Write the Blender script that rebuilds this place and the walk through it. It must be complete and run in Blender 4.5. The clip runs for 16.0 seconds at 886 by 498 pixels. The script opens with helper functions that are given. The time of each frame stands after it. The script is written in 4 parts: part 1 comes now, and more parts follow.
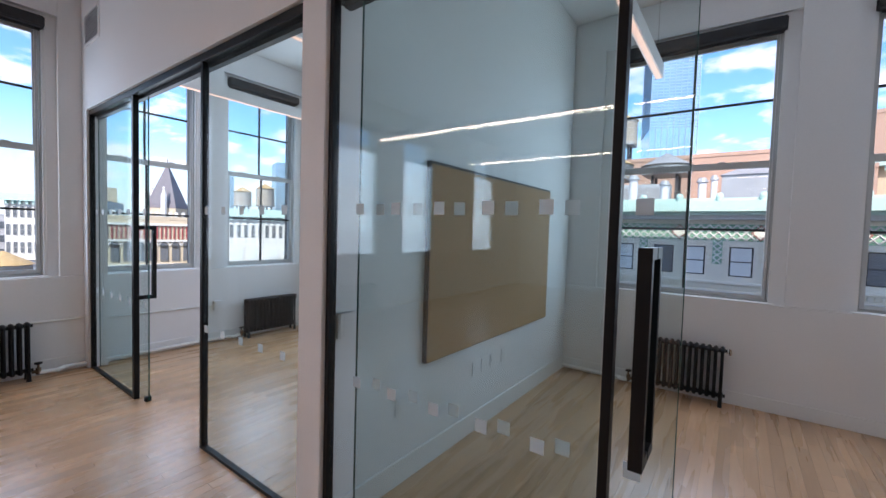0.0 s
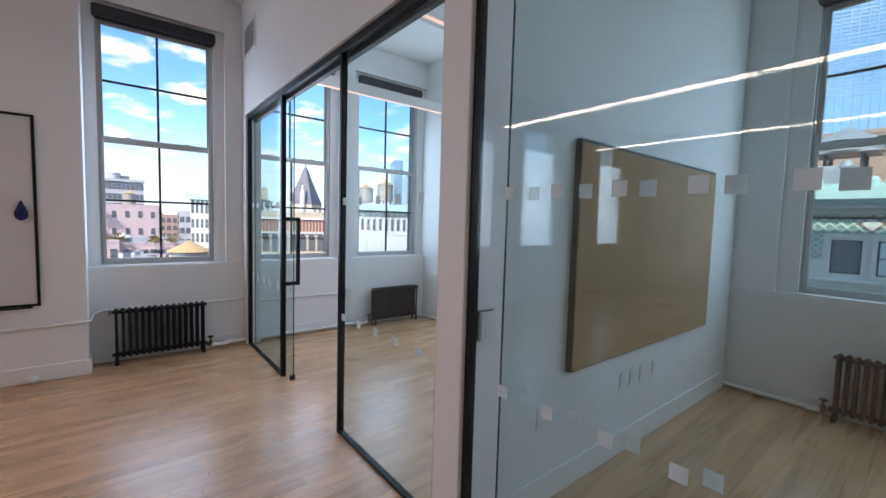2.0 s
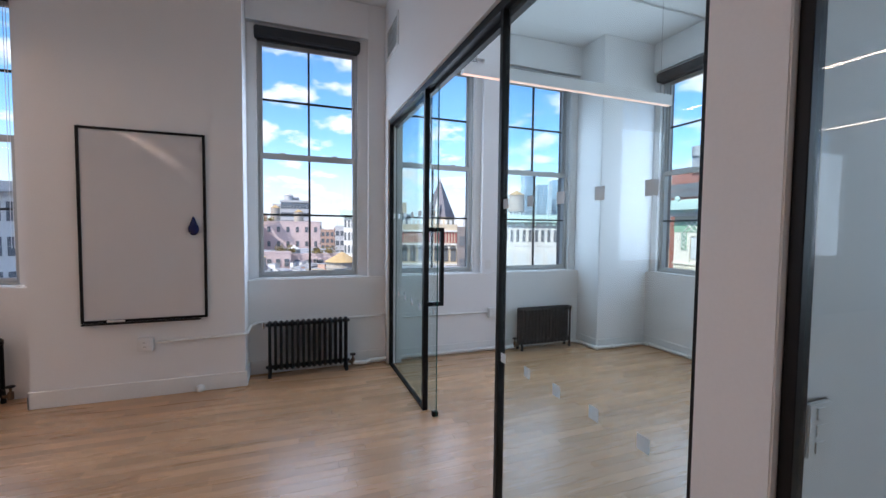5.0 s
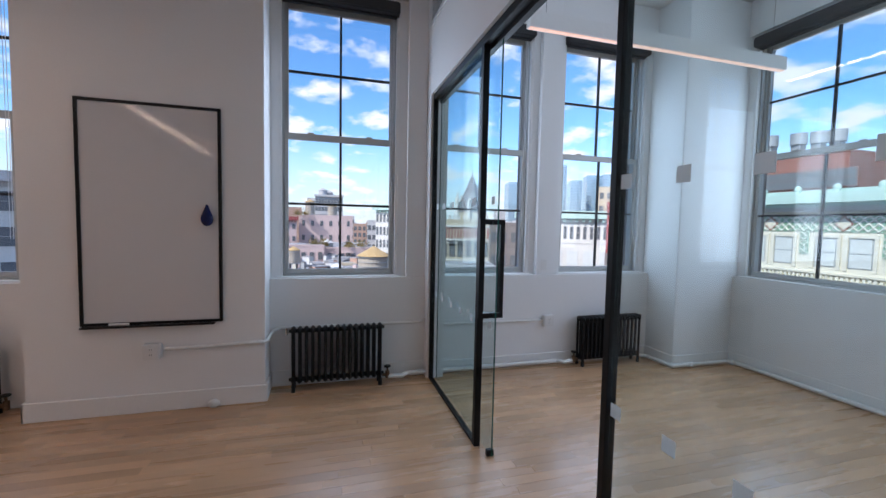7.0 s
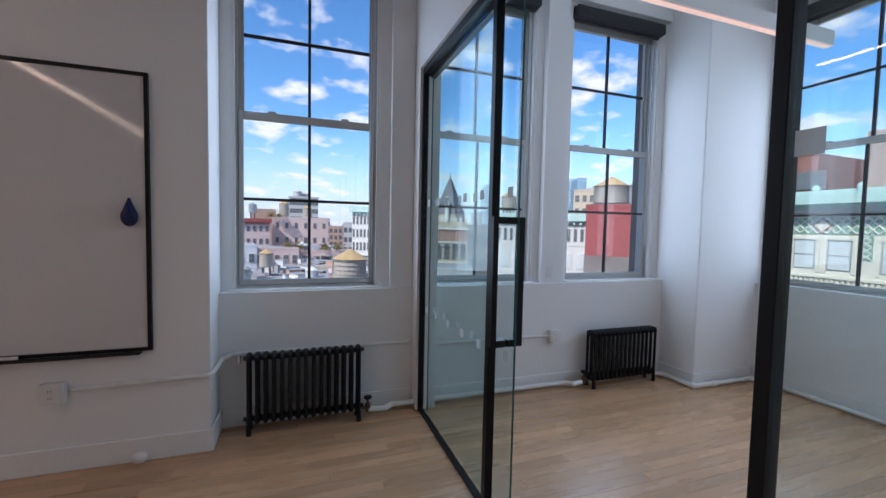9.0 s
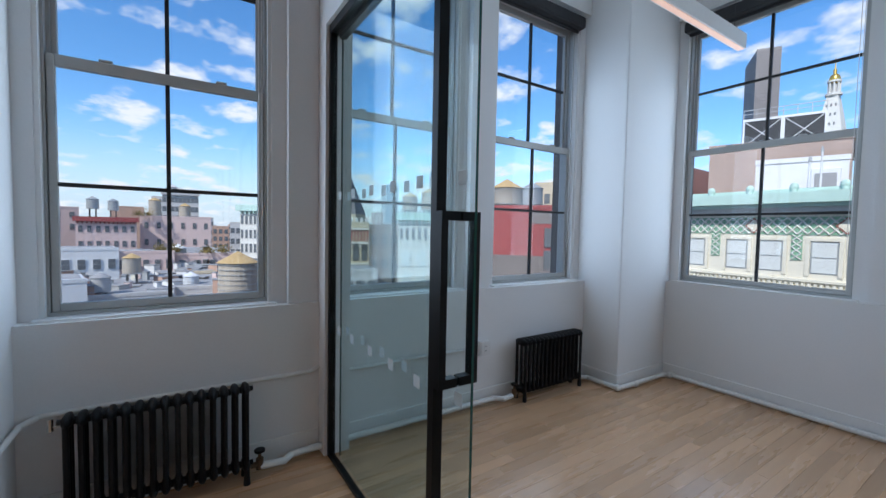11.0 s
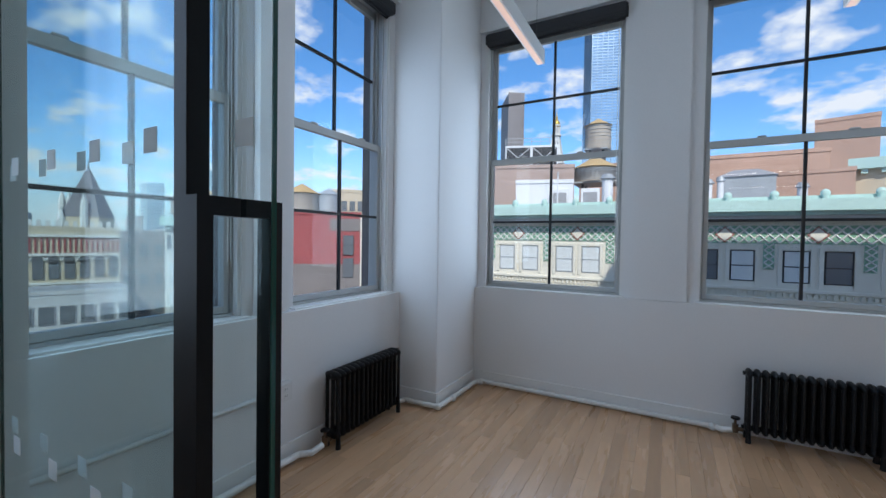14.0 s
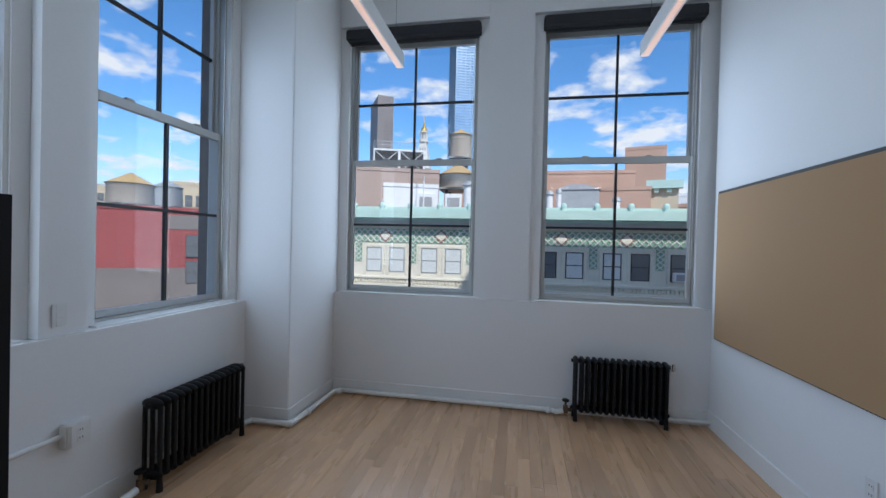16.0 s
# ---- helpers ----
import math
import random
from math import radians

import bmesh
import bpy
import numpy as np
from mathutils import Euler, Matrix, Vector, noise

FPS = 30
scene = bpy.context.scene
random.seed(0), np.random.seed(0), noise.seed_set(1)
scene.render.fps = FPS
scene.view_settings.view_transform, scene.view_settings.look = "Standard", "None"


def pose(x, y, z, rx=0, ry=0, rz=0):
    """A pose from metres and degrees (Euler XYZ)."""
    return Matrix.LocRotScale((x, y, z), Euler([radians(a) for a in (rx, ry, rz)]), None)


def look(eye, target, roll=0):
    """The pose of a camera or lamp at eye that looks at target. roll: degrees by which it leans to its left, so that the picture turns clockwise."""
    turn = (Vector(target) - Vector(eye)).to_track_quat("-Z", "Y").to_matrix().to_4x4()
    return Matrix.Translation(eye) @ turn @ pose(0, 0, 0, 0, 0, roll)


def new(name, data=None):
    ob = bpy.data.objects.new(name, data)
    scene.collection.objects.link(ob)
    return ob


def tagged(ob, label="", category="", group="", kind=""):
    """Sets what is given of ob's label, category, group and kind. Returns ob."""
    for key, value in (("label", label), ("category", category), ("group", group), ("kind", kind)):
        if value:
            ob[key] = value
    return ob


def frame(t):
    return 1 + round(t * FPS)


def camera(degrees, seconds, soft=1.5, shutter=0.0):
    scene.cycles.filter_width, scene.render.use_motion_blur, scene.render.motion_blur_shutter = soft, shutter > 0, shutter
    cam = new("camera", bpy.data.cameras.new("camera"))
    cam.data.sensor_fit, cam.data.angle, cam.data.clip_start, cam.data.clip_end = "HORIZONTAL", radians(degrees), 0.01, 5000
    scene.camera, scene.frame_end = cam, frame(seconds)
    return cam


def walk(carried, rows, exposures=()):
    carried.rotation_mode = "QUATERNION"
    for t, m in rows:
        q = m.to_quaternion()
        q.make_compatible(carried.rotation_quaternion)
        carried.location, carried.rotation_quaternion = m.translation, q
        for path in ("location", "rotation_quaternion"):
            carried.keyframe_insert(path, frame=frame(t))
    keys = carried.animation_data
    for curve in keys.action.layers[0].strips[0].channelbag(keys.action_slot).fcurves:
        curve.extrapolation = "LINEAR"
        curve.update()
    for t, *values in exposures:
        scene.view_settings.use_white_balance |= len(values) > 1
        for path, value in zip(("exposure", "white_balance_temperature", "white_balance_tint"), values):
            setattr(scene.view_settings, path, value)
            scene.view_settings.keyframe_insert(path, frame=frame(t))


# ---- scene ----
cam = camera(94.8, 16.0)
PATH = [
    (0, (0.612, 0.447, 1.632), (-0.563, 2.063, 1.544), 1.7),
    (0.5, (0.556, 0.438, 1.631), (-0.724, 1.972, 1.532), 1.7),
    (1, (0.48, 0.465, 1.626), (-0.904, 1.904, 1.516), 1.7),
    (1.5, (0.388, 0.51, 1.614), (-1.09, 1.851, 1.493), 1.7),
    (2, (0.294, 0.521, 1.603), (-1.264, 1.767, 1.467), 1.6),
    (2.5, (0.14, 0.487, 1.603), (-1.487, 1.642, 1.465), 1.3),
    (3, (0.006, 0.475, 1.607), (-1.685, 1.534, 1.467), 1.1),
    (3.5, (-0.133, 0.542, 1.601), (-1.884, 1.499, 1.468), 0.9),
    (4, (-0.25, 0.615, 1.595), (-2.05, 1.478, 1.472), 0.9),
    (4.2, (-0.292, 0.636, 1.591), (-2.112, 1.458, 1.479), 0.7),
    (6.5, (-1.008, 0.769, 1.57), (-2.918, 1.353, 1.45), 1.3),
    (7, (-1.21, 0.761, 1.559), (-3.127, 1.319, 1.439), 1.2),
    (7.5, (-1.382, 0.743, 1.566), (-3.299, 1.3, 1.441), 1.3),
    (8, (-1.57, 0.776, 1.545), (-3.484, 1.346, 1.431), 1.2),
    (8.2, (-1.646, 0.797, 1.548), (-3.557, 1.375, 1.433), 1.2),
    (10.5, (-2.31, 0.889, 1.521), (-4.057, 1.86, 1.438), 1.0),
    (11, (-2.494, 0.942, 1.531), (-4.164, 2.038, 1.435), 1.1),
    (11.5, (-2.705, 0.96, 1.522), (-4.269, 2.203, 1.427), 1.3),
    (12, (-2.805, 1.048, 1.507), (-4.271, 2.407, 1.422), 1.1),
    (12.5, (-2.922, 1.16, 1.515), (-4.267, 2.638, 1.441), 1.1),
    (13, (-2.99, 1.243, 1.514), (-4.214, 2.824, 1.456), 1.0),
    (13.5, (-3.046, 1.29, 1.505), (-4.138, 2.965, 1.462), 1.0),
    (14, (-3.022, 1.337, 1.526), (-3.985, 3.089, 1.483), 0.9),
    (14.5, (-3.017, 1.369, 1.525), (-3.828, 3.197, 1.489), 0.8),
    (15, (-3.034, 1.407, 1.51), (-3.675, 3.301, 1.489), 1.2),
    (15.5, (-3.022, 1.423, 1.522), (-3.505, 3.364, 1.506), 1.3),
    (16, (-2.97, 1.435, 1.539), (-3.335, 3.401, 1.518), 1.4),
]
walk(cam, [(t, look(eye, target, roll)) for t, eye, target, roll in PATH], exposures=[(0, 0.72, 6600, 19.5), (4, 0.66, 6420, 16.5), (8, 0.22, 6300, 17.5), (12, 0.0, 6150, 11), (16, -0.12, 6200, 12.5)])

# ---- world, sun, window light ----
SUN_EL, SUN_ROT = radians(42), radians(152)
world = bpy.data.worlds.new("sky")
scene.world = world
world.use_nodes = True
wn, wl = world.node_tree.nodes, world.node_tree.links
wn.clear()


def wnode(kind, **sets):
    n = wn.new(kind)
    for key, value in sets.items():
        n.inputs[key.replace("_", " ")].default_value = value
    return n


sky = wn.new("ShaderNodeTexSky")
sky.sky_type, sky.sun_disc = "NISHITA", False
sky.sun_elevation, sky.sun_rotation, sky.dust_density, sky.ozone_density = SUN_EL, SUN_ROT, 0.3, 4.0
coord = wn.new("ShaderNodeTexCoord")
split = wn.new("ShaderNodeSeparateXYZ")
wl.new(coord.outputs["Generated"], split.inputs[0])
lift = wn.new("ShaderNodeMath")
lift.operation = "ADD"
lift.inputs[1].default_value = 0.22
wl.new(split.outputs["Z"], lift.inputs[0])
flat = wn.new("ShaderNodeVectorMath")
flat.operation = "DIVIDE"
joined = wn.new("ShaderNodeCombineXYZ")
for axis in ("X", "Y", "Z"):
    wl.new(lift.outputs[0], joined.inputs[axis])
wl.new(coord.outputs["Generated"], flat.inputs[0])
wl.new(joined.outputs[0], flat.inputs[1])
cloud = wnode("ShaderNodeTexNoise", Scale=4.6, Detail=8.0, Roughness=0.52)
wl.new(flat.outputs[0], cloud.inputs["Vector"])
cover = wn.new("ShaderNodeMapRange")
cover.inputs["From Min"].default_value, cover.inputs["From Max"].default_value = 0.515, 0.65
wl.new(cloud.outputs["Fac"], cover.inputs["Value"])
tone = wn.new("ShaderNodeHueSaturation")
tone.inputs["Saturation"].default_value, tone.inputs["Value"].default_value = 1.2, 1.4
wl.new(sky.outputs[0], tone.inputs["Color"])
blend = wn.new("ShaderNodeMix")
blend.data_type = "RGBA"
wl.new(cover.outputs[0], blend.inputs["Factor"])
pale = wn.new("ShaderNodeMapRange")
pale.interpolation_type = "SMOOTHSTEP"
for key, value in (("From Min", 0.0), ("From Max", 0.22), ("To Min", 0.85), ("To Max", 0.0)):
    pale.inputs[key].default_value = value
wl.new(split.outputs["Z"], pale.inputs["Value"])
haze = wn.new("ShaderNodeMix")
haze.data_type = "RGBA"
haze.inputs["B"].default_value = (4.3, 5.2, 6.3, 1)
wl.new(pale.outputs[0], haze.inputs["Factor"])
wl.new(tone.outputs[0], haze.inputs["A"])
wl.new(haze.outputs["Result"], blend.inputs["A"])
blend.inputs["B"].default_value = (6.4, 6.6, 7.0, 1)
back = wnode("ShaderNodeBackground", Strength=0.15)
wl.new(blend.outputs["Result"], back.inputs["Color"])
wout = wn.new("ShaderNodeOutputWorld")
wl.new(back.outputs[0], wout.inputs[0])

sun = new("sun", bpy.data.lights.new("sun", "SUN"))
sun.data.energy, sun.data.angle, sun.data.color = 4.4, radians(0.5), (1.0, 0.95, 0.86)
sun.matrix_world = look((40 * math.cos(SUN_EL) * math.sin(SUN_ROT), 40 * math.cos(SUN_EL) * math.cos(SUN_ROT), 40 * math.sin(SUN_EL)), (0, 0, 0))

WINDOW_WATTS = 12.5


def window_light(x, y, turn, width):
    """Sky light that enters through one window opening."""
    lamp = new("window_light", bpy.data.lights.new("window_light", "AREA"))
    lamp.data.shape, lamp.data.size, lamp.data.size_y = "RECTANGLE", width, 2.0
    lamp.data.energy, lamp.data.color = WINDOW_WATTS * width, (0.66, 0.83, 1.0)
    lamp.matrix_world = pose(x, y, 2.14, 90, 0, turn + 180)


# ---- materials ----
def material(name, base, rough=0.6, metal=0.0, dark=0.85, grain=40.0, stain=1.2, bump=0.05, vary=0.0, spec=0.5, stretch=(1, 1, 1), mottled=0.5):
    m = bpy.data.materials.new(name)
    m.use_nodes = True
    n, l = m.node_tree.nodes, m.node_tree.links
    b = n["Principled BSDF"]
    b.inputs["Metallic"].default_value, b.inputs["Specular IOR Level"].default_value = metal, spec
    tc = n.new("ShaderNodeTexCoord")
    mp = n.new("ShaderNodeMapping")
    mp.inputs["Scale"].default_value = stretch
    l.new(tc.outputs["Object"], mp.inputs[0])
    fine, wide = n.new("ShaderNodeTexNoise"), n.new("ShaderNodeTexNoise")
    fine.inputs["Scale"].default_value, fine.inputs["Detail"].default_value = grain, 4
    wide.inputs["Scale"].default_value, wide.inputs["Detail"].default_value = stain, 3
    l.new(mp.outputs[0], fine.inputs["Vector"])
    l.new(mp.outputs[0], wide.inputs["Vector"])
    both = n.new("ShaderNodeMix")
    both.inputs["Factor"].default_value = mottled
    l.new(fine.outputs["Fac"], both.inputs["A"])
    l.new(wide.outputs["Fac"], both.inputs["B"])
    ramp = n.new("ShaderNodeValToRGB")
    ramp.color_ramp.elements[0].position, ramp.color_ramp.elements[1].position = 0.3, 0.7
    ramp.color_ramp.elements[0].color = (*[c * dark for c in base], 1)
    ramp.color_ramp.elements[1].color = (*base, 1)
    l.new(both.outputs["Result"], ramp.inputs["Fac"])
    colour = ramp.outputs["Color"]
    if vary:
        info = n.new("ShaderNodeObjectInfo")
        isle = n.new("ShaderNodeNewGeometry")
        add = n.new("ShaderNodeMath")
        add.operation = "ADD"
        l.new(info.outputs["Random"], add.inputs[0])
        l.new(isle.outputs["Random Per Island"], add.inputs[1])
        frac = n.new("ShaderNodeMath")
        frac.operation = "FRACT"
        l.new(add.outputs[0], frac.inputs[0])
        span = n.new("ShaderNodeMapRange")
        span.inputs["To Min"].default_value, span.inputs["To Max"].default_value = 1 - vary, 1 + vary * 0.7
        l.new(frac.outputs[0], span.inputs["Value"])
        hsv = n.new("ShaderNodeHueSaturation")
        l.new(span.outputs[0], hsv.inputs["Value"])
        l.new(colour, hsv.inputs["Color"])
        colour = hsv.outputs["Color"]
    l.new(colour, b.inputs["Base Color"])
    r = n.new("ShaderNodeMapRange")
    r.inputs["To Min"].default_value, r.inputs["To Max"].default_value = max(0.02, rough - 0.08), min(1, rough + 0.08)
    l.new(wide.outputs["Fac"], r.inputs["Value"])
    l.new(r.outputs[0], b.inputs["Roughness"])
    if bump:
        bp = n.new("ShaderNodeBump")
        bp.inputs["Strength"].default_value, bp.inputs["Distance"].default_value = bump, 0.01
        l.new(fine.outputs["Fac"], bp.inputs["Height"])
        l.new(bp.outputs[0], b.inputs["Normal"])
    return m


def glass(name, tint, least=0.03, most=0.4, gloss=0.0):
    m = bpy.data.materials.new(name)
    m.use_nodes = True
    n, l = m.node_tree.nodes, m.node_tree.links
    n.remove(n["Principled BSDF"])
    clear, shine = n.new("ShaderNodeBsdfTransparent"), n.new("ShaderNodeBsdfGlossy")
    clear.inputs["Color"].default_value = (*tint, 1)
    shine.inputs["Roughness"].default_value = gloss
    face = n.new("ShaderNodeLayerWeight")
    face.inputs["Blend"].default_value = 0.5
    steep = n.new("ShaderNodeMath")
    steep.operation = "POWER"
    steep.inputs[1].default_value = 5.0
    l.new(face.outputs["Facing"], steep.inputs[0])
    gain = n.new("ShaderNodeMapRange")
    gain.inputs["To Min"].default_value, gain.inputs["To Max"].default_value = least, most
    l.new(steep.outputs[0], gain.inputs["Value"])
    mix = n.new("ShaderNodeMixShader")
    l.new(gain.outputs[0], mix.inputs[0])
    l.new(clear.outputs[0], mix.inputs[1])
    l.new(shine.outputs[0], mix.inputs[2])
    l.new(mix.outputs[0], n["Material Output"].inputs["Surface"])
    return m


def glowing(name, colour, strength):
    m = bpy.data.materials.new(name)
    m.use_nodes = True
    b = m.node_tree.nodes["Principled BSDF"]
    b.inputs["Base Color"].default_value = (0.42, 0.30, 0.24, 1)
    b.inputs["Emission Color"].default_value, b.inputs["Emission Strength"].default_value = (*colour, 1), strength
    return m


WALL = material("white_wall_paint", (0.80, 0.80, 0.80), 0.62, dark=0.95, grain=90, stain=0.8, bump=0.04)
CEIL = material("white_ceiling_paint", (0.80, 0.80, 0.79), 0.8, dark=0.94, grain=60, stain=0.7, bump=0.05)
TRIM = material("white_trim_paint", (0.80, 0.80, 0.79), 0.4, dark=0.95, grain=50, stain=1.5, bump=0.02)
PIPE = material("white_painted_pipe", (0.78, 0.78, 0.76), 0.4, dark=0.88, grain=30, stain=6, bump=0.05)
SASH = material("grey_aluminium_sash", (0.52, 0.53, 0.52), 0.42, 0.2, dark=0.92, grain=80, stain=3, bump=0.02)
MUNTIN = material("black_muntin", (0.025, 0.027, 0.03), 0.5, dark=0.8, bump=0.02)
BLACK = material("black_powder_coat", (0.008, 0.008, 0.009), 0.42, 0.0, dark=0.8, grain=200, stain=2, bump=0.02, spec=0.22)
SHADE = material("charcoal_blind_fabric", (0.035, 0.036, 0.04), 0.8, dark=0.8, grain=300, bump=0.1)
IRON = material("black_cast_iron", (0.008, 0.009, 0.011), 0.45, 0.0, dark=0.75, grain=60, stain=5, bump=0.15, spec=0.25)
BRASS = material("tarnished_brass", (0.20, 0.13, 0.08), 0.5, 0.7, dark=0.6, grain=60, stain=10)
CHROME = material("chrome", (0.75, 0.74, 0.72), 0.2, 1.0, dark=0.9)
OAK = material("pale_oak_plank", (0.58, 0.352, 0.198), 0.28, dark=0.87, grain=9, stain=1.6, bump=0.015, vary=0.19, spec=0.65, stretch=(6, 0.5, 1), mottled=0.5)
GAP = material("dark_joint", (0.10, 0.06, 0.035), 0.8)
CORK = material("tan_pinboard_fabric", (0.41, 0.248, 0.125), 0.85, dark=0.9, grain=260, stain=1.5, bump=0.12)
EDGE = material("dark_panel_edge", (0.03, 0.026, 0.022), 0.6)
BOARD = material("whiteboard_enamel", (0.64, 0.635, 0.64), 0.04, dark=0.97, grain=5, stain=1, bump=0.0)
BLUE = material("navy_plastic", (0.006, 0.012, 0.10), 0.25, dark=0.8)
PLATE = material("white_plastic", (0.75, 0.75, 0.74), 0.35, dark=0.95)
SLOT = material("dark_slot", (0.05, 0.05, 0.05), 0.6)
HOUSING = material("white_lamp_housing", (0.78, 0.78, 0.77), 0.45, dark=0.95)
DIFFUSER = glowing("warm_diffuser", (1.0, 0.62, 0.48), 0.62)
BRIGHT = glowing("bright_warm_diffuser", (1.0, 0.74, 0.57), 19.0)


def film(name, colour):
    m = bpy.data.materials.new(name)
    m.use_nodes = True
    n, l = m.node_tree.nodes, m.node_tree.links
    n.remove(n["Principled BSDF"])
    a, b, mix = n.new("ShaderNodeBsdfDiffuse"), n.new("ShaderNodeBsdfTranslucent"), n.new("ShaderNodeMixShader")
    a.inputs["Color"].default_value = b.inputs["Color"].default_value = (*colour, 1)
    l.new(a.outputs[0], mix.inputs[1])
    l.new(b.outputs[0], mix.inputs[2])
    l.new(mix.outputs[0], n["Material Output"].inputs["Surface"])
    return m


FROST = film("frosted_film", (0.76, 0.80, 0.81))
PANE = glass("window_glass", (0.97, 0.985, 0.985))
FRONT = glass("partition_glass", (0.885, 0.94, 0.94), 0.042, 0.13)
GLASSEDGE = material("green_glass_edge", (0.02, 0.10, 0.085), 0.15, dark=0.8)
# outdoors
CREAM = material("cream_stone", (0.76, 0.72, 0.61), 0.85, dark=0.85, grain=6, stain=0.4)
LIMESTONE = material("white_limestone", (0.70, 0.69, 0.65), 0.85, dark=0.84, grain=5, stain=0.3)
DARKSTONE = material("dark_stone_cladding", (0.27, 0.25, 0.255), 0.5, dark=0.8, grain=0.1, stain=0.02)
# Colour lightened in place of haze over the distant blocks.
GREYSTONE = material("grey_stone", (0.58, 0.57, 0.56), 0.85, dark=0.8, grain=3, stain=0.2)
COPPER = material("green_copper", (0.50, 0.69, 0.63), 0.7, dark=0.8, grain=6, stain=0.5)
TILEGREEN = material("green_glazed_tile", (0.24, 0.44, 0.30), 0.5, dark=0.8, grain=5, stain=1)
WHITEPAINT = material("white_roof_paint", (0.72, 0.73, 0.74), 0.7, dark=0.85, grain=3, stain=0.4)
REDWALL = material("red_painted_brick", (0.37, 0.09, 0.09), 0.85, dark=0.68, grain=4, stain=0.5)
GREYBRICK = material("weathered_grey_brick", (0.24, 0.215, 0.205), 0.9, dark=0.65, grain=5, stain=0.6)
# Pink, orange and red brick are paled to carry distance haze.
PINKBRICK = material("faded_pink_brick", (0.70, 0.54, 0.51), 0.9, dark=0.8, grain=3, stain=0.12)
BRICK = material("orange_brick", (0.56, 0.36, 0.27), 0.9, dark=0.72, grain=5, stain=0.35)
DARKBRICK = material("dark_red_brick", (0.36, 0.16, 0.125), 0.9, dark=0.7, grain=5, stain=0.3)
BROWNBRICK = material("faded_brown_brick", (0.46, 0.35, 0.30), 0.9, dark=0.7, grain=4, stain=0.4)
TOWERBAND = material("pale_blue_spandrel", (0.42, 0.54, 0.62), 0.25, 0.5, dark=0.85, grain=0.05, stain=0.03)
BUFF = material("buff_brick", (0.58, 0.49, 0.36), 0.9, dark=0.82, grain=4, stain=0.2)
SLATE = material("grey_slate", (0.16, 0.15, 0.17), 0.7, dark=0.8, grain=4, stain=0.5)
TAR = material("grey_roof_felt", (0.34, 0.34, 0.35), 0.9, dark=0.75, grain=3, stain=0.2)
CEDAR = material("weathered_cedar_staves", (0.46, 0.40, 0.33), 0.9, dark=0.7, grain=10, stain=1.2, stretch=(1, 1, 0.12))
CONE = material("tan_plywood_roof", (0.52, 0.36, 0.17), 0.85, dark=0.8, grain=4, stain=1)
STEEL = material("dark_steel", (0.07, 0.07, 0.075), 0.6, 0.3)
GALV = material("galvanised_sheet", (0.42, 0.44, 0.45), 0.5, 0.3, dark=0.8, grain=4, stain=0.8)
TOWERGLASS = material("blue_tower_glass", (0.50, 0.62, 0.70), 0.12, 0.85, dark=0.75, grain=0.05, stain=0.03)
# Lifted from near black so that far windows look hazed.
DARKGLASS = material("window_dark_glass", (0.16, 0.175, 0.19), 0.12, dark=0.7, grain=0.6, stain=0.6)
PALEGLASS = material("window_drawn_blind", (0.68, 0.71, 0.70), 0.3, dark=0.85, grain=1.5, stain=0.7)
GOLD = material("gilded_copper", (0.75, 0.48, 0.12), 0.3, 0.9)
ASPHALT = material("city_ground", (0.06, 0.06, 0.065), 0.95, grain=0.5, stain=0.05)
GREENERY = material("terrace_leaves", (0.26, 0.19, 0.05), 0.8, dark=0.5, grain=6)


# ---- mesh helpers ----
def box(bm, x0, x1, y0, y1, z0, z1):
    v = [bm.verts.new((x, y, z)) for z in (z0, z1) for x, y in ((x0, y0), (x1, y0), (x1, y1), (x0, y1))]
    for f in ((3, 2, 1, 0), (4, 5, 6, 7), (0, 1, 5, 4), (1, 2, 6, 5), (2, 3, 7, 6), (3, 0, 4, 7)):
        bm.faces.new([v[i] for i in f])
    return bm


def boxes(*rows):
    bm = bmesh.new()
    for r in rows:
        box(bm, *r)
    return bm


def rounded(bm, width=0.004, segments=2):
    bmesh.ops.bevel(bm, geom=bm.edges[:], offset=width, segments=segments, affect="EDGES", clamp_overlap=True)
    return bm


def rod(bm, a, b, r, sides=12, r2=None):
    """A round bar or cone from a to b."""
    a, b = Vector(a), Vector(b)
    m = Matrix.Translation((a + b) / 2) @ (b - a).to_track_quat("Z", "Y").to_matrix().to_4x4()
    bmesh.ops.create_cone(bm, cap_ends=True, segments=sides, radius1=r, radius2=r if r2 is None else r2, depth=(b - a).length, matrix=m)
    return bm


def ball(bm, centre, r, scale=(1, 1, 1), sides=14):
    bmesh.ops.create_uvsphere(bm, u_segments=sides, v_segments=sides // 2 + 1, radius=r, matrix=Matrix.Translation(centre) @ Matrix.Diagonal((*scale, 1)))
    return bm


def run(bm, points, r, sides=12):
    """A pipe along points with ball-shaped bends."""
    for a, b in zip(points, points[1:]):
        rod(bm, a, b, r, sides)
    for p in points[1:-1]:
        ball(bm, p, r * 1.02)
    return bm


def part(name, bm, mat, parent=None, label="", smooth=False):
    me = bpy.data.meshes.new(name)
    bmesh.ops.recalc_face_normals(bm, faces=bm.faces[:])
    for f in bm.faces:
        f.smooth = smooth
    bm.to_mesh(me)
    bm.free()
    me.materials.append(mat)
    if smooth:
        me.set_sharp_from_angle(angle=radians(40))
    ob = new(name, me)
    ob.parent = parent
    return tagged(ob, label)


def again(ob, parent, m):
    """Another piece on the same mesh."""
    o = new(ob.name.split(".")[0], ob.data)
    o.parent, o.matrix_basis = parent, m
    return o


